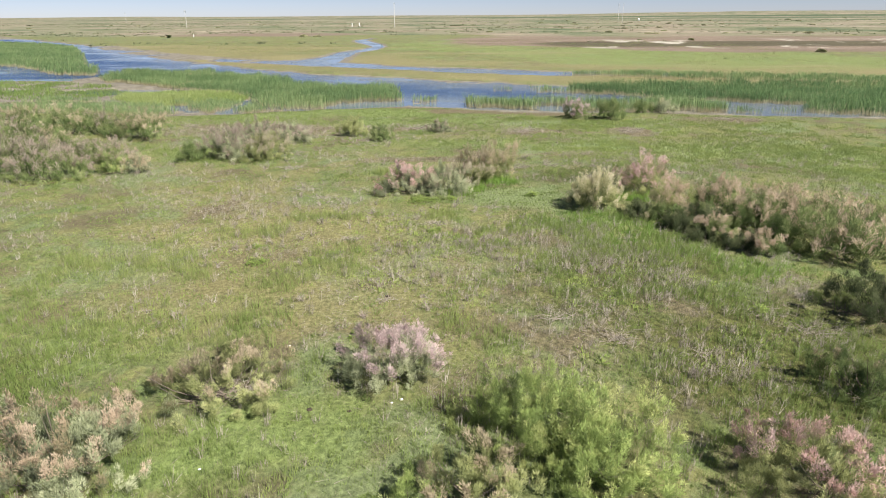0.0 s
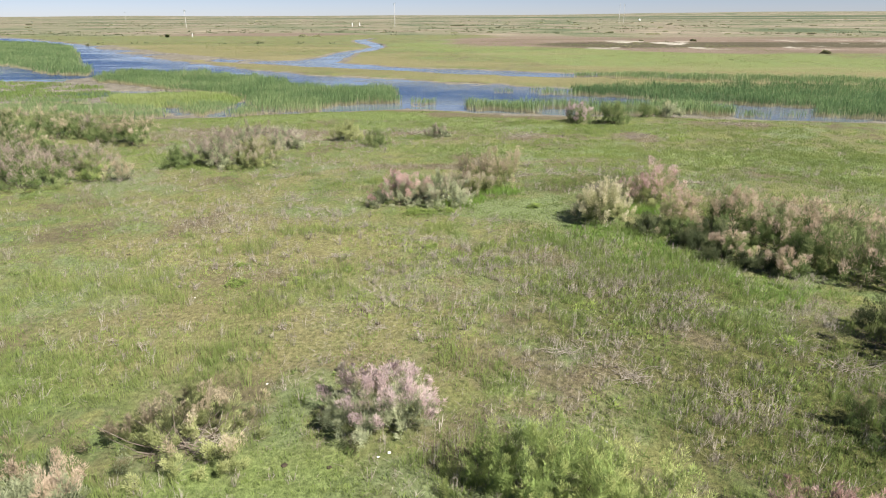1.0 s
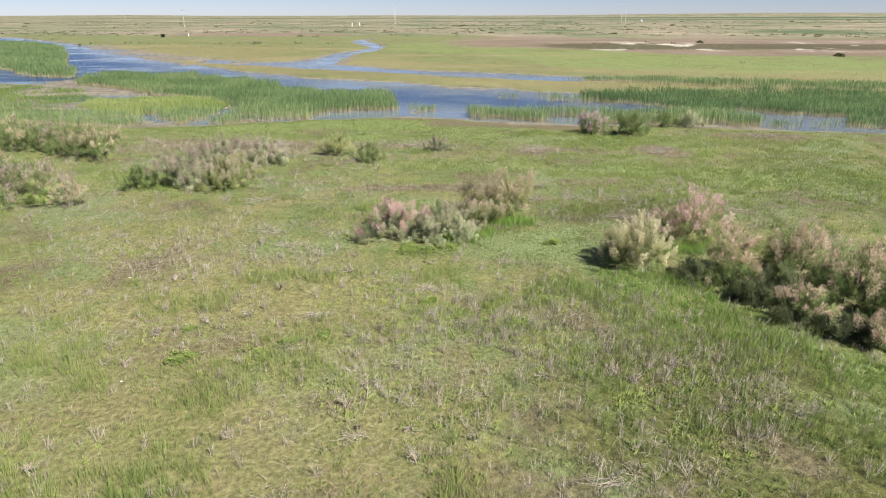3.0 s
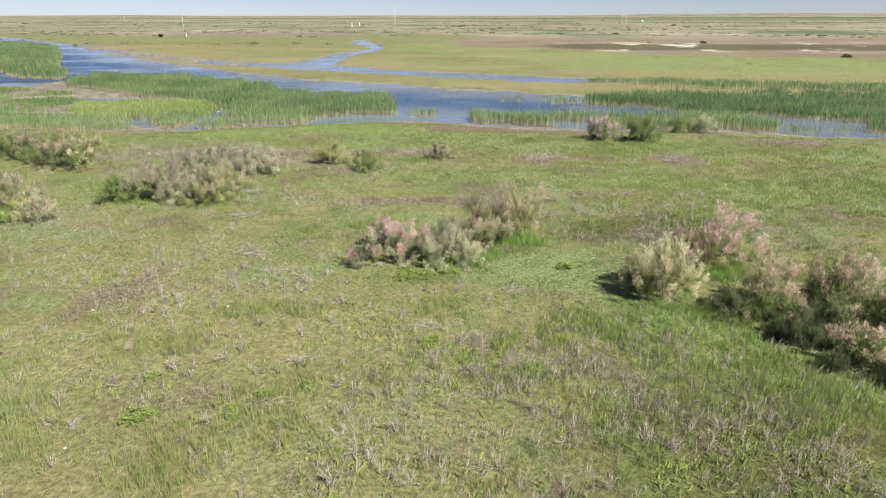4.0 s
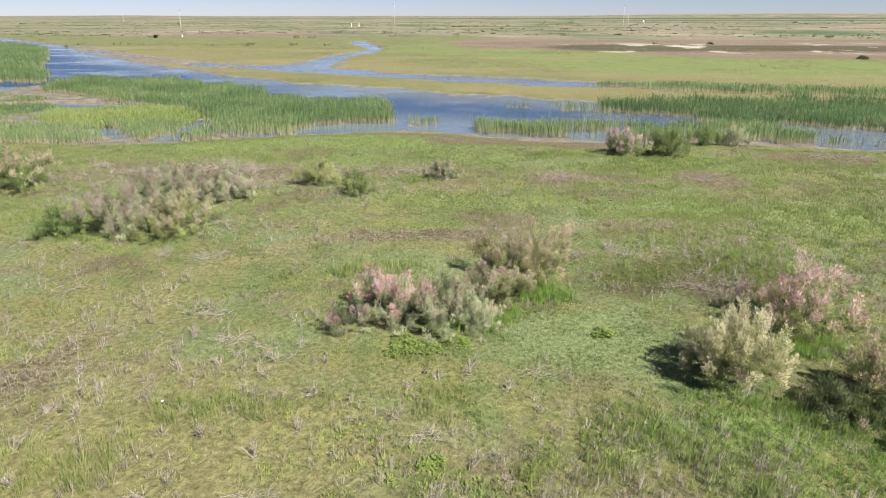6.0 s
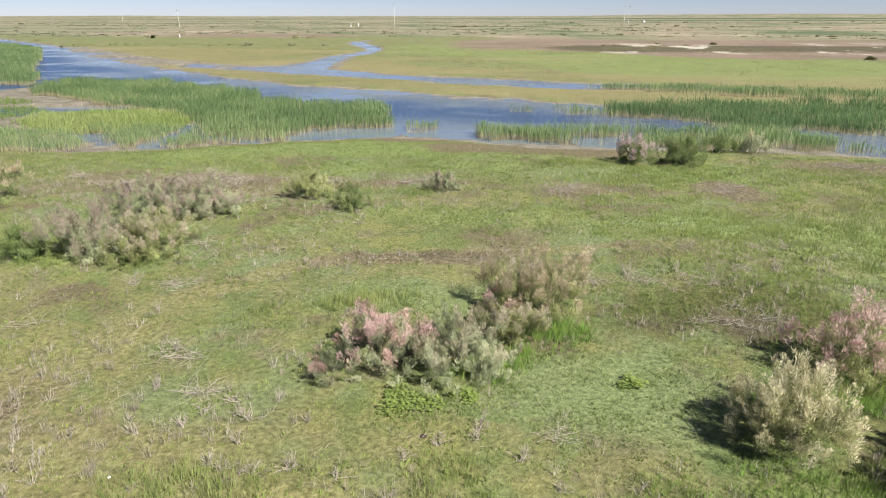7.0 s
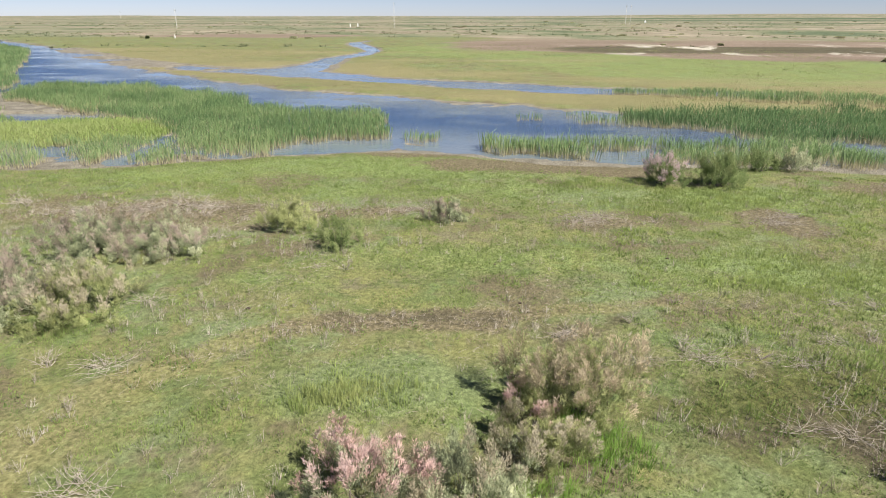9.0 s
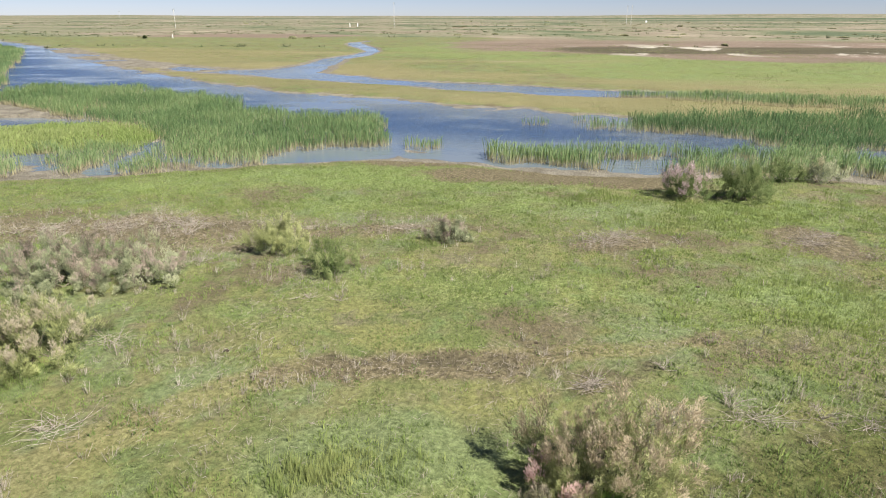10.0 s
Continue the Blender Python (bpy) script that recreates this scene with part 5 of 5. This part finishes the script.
def white_post(x, y, height, wide, label):
    thing = empty_thing("marker_post", x, y, float(ground_z(x, y)), label, "post", "white posts on the steppe")
    bm = bmesh.new()
    bmesh.ops.create_cube(bm, size=1, matrix=Matrix.Translation((0, 0, height / 2)) @ Matrix.Diagonal((wide, wide, height, 1)))
    bmesh.ops.bevel(bm, geom=bm.edges[:], offset=wide * 0.08, segments=1, affect="EDGES")
    part("post", bm, WHITE, thing)
    bm = bmesh.new()
    bmesh.ops.create_cone(bm, cap_ends=True, segments=4, radius1=wide * 0.85, radius2=0.02, depth=wide * 0.6, matrix=Matrix.Translation((0, 0, height + wide * 0.3)) @ Matrix.Rotation(radians(45), 4, "Z"))
    part("cap", bm, WHITE, thing)
    return thing


white_post(-151, 411, 1.7, 0.35, "white-painted marker post on the far turf")
white_post(-103, 775, 3.4, 0.8, "white-painted marker post on the steppe")
white_post(-95, 778, 3.6, 0.9, "white-painted marker post on the steppe")
white_post(372, 1300, 2.6, 3.0, "small white hut-like block on the far steppe")


# ---- bushes of the far plain ----
def far_bush(seed, width, height, mat):
    rng = np.random.default_rng(seed)
    thing = empty_thing("steppe_bush", 0, 0, 0, "low dark olive bush on the far steppe", "bush", "bushes of the far steppe")
    n = 170
    ray = rng.normal(size=(n, 3))
    ray[:, 2] = np.abs(ray[:, 2])
    ray /= np.linalg.norm(ray, axis=-1)[:, None]
    blob = rng.integers(0, 5, n)
    c = np.stack([rng.uniform(-0.3, 0.3, 5) * width, rng.uniform(-0.3, 0.3, 5) * width, rng.uniform(0.05, 0.25, 5) * height], -1)
    root = c[blob] + ray * [width * 0.27, width * 0.27, height * 0.6] * rng.uniform(0.5, 1, n)[:, None]
    v, f, who = sprigs(rng, root, ray, np.full(n, 0.3 * height), 0.34 * height, 0.075 * height, 8)
    build("crown", v, f, mat, thing, tint=np.clip(rng.normal(0.4, 0.2, n), 0, 1)[who])
    v, f = tubes([[(np.array([0.0, 0, 0]), 0.08), (np.array([*c[0][:2], height * 0.5]), 0.03)]], 5)
    build("stem", v, f, BARK, thing)
    return thing


kinds = [far_bush(500 + k, w, h, STEPPE_BUSH if m != "green" else FOLIAGE["deep"]) for k, (w, h, m) in enumerate(((3.4, 1.7, "grey"), (4.4, 1.9, "olive"), (6.0, 2.0, "grey"), (3.2, 3.2, "green")))]
FIXED_BUSHES = [(122, 218, 0, 0.72), (-161, 398, 3, 0.5), (96, 330, 0, 0.55), (118, 322, 1, 0.6), (-75, 405, 1, 0.8), (-82, 402, 2, 0.8)]
rng = np.random.default_rng(88)
places = list(FIXED_BUSHES)
while len(places) < 125:
    y = 330 + 1300 * rng.random() ** 1.6
    x = rng.uniform(-0.75, 0.75) * y
    if field(x, y, 90, 61) < 0.45 or (y < 420 and x < 60) or (x < 0 and rng.random() < 0.4):
        continue
    places.append((x, y, int(rng.integers(0, 3)), rng.uniform(0.22, 0.6) * (1 + y / 1000)))
first = set()
for x, y, k, s in places:
    m = pose(x, y, float(ground_z(x, y)), 0, 0, rng.uniform(0, 360)) @ Matrix.Scale(s, 4)
    if k in first:
        bush = copy_thing(kinds[k], m)
        bush.scale = (1.4 * s, 1.4 * s, 0.6 * s)
    else:
        first.add(k)
        kinds[k].matrix_basis = m
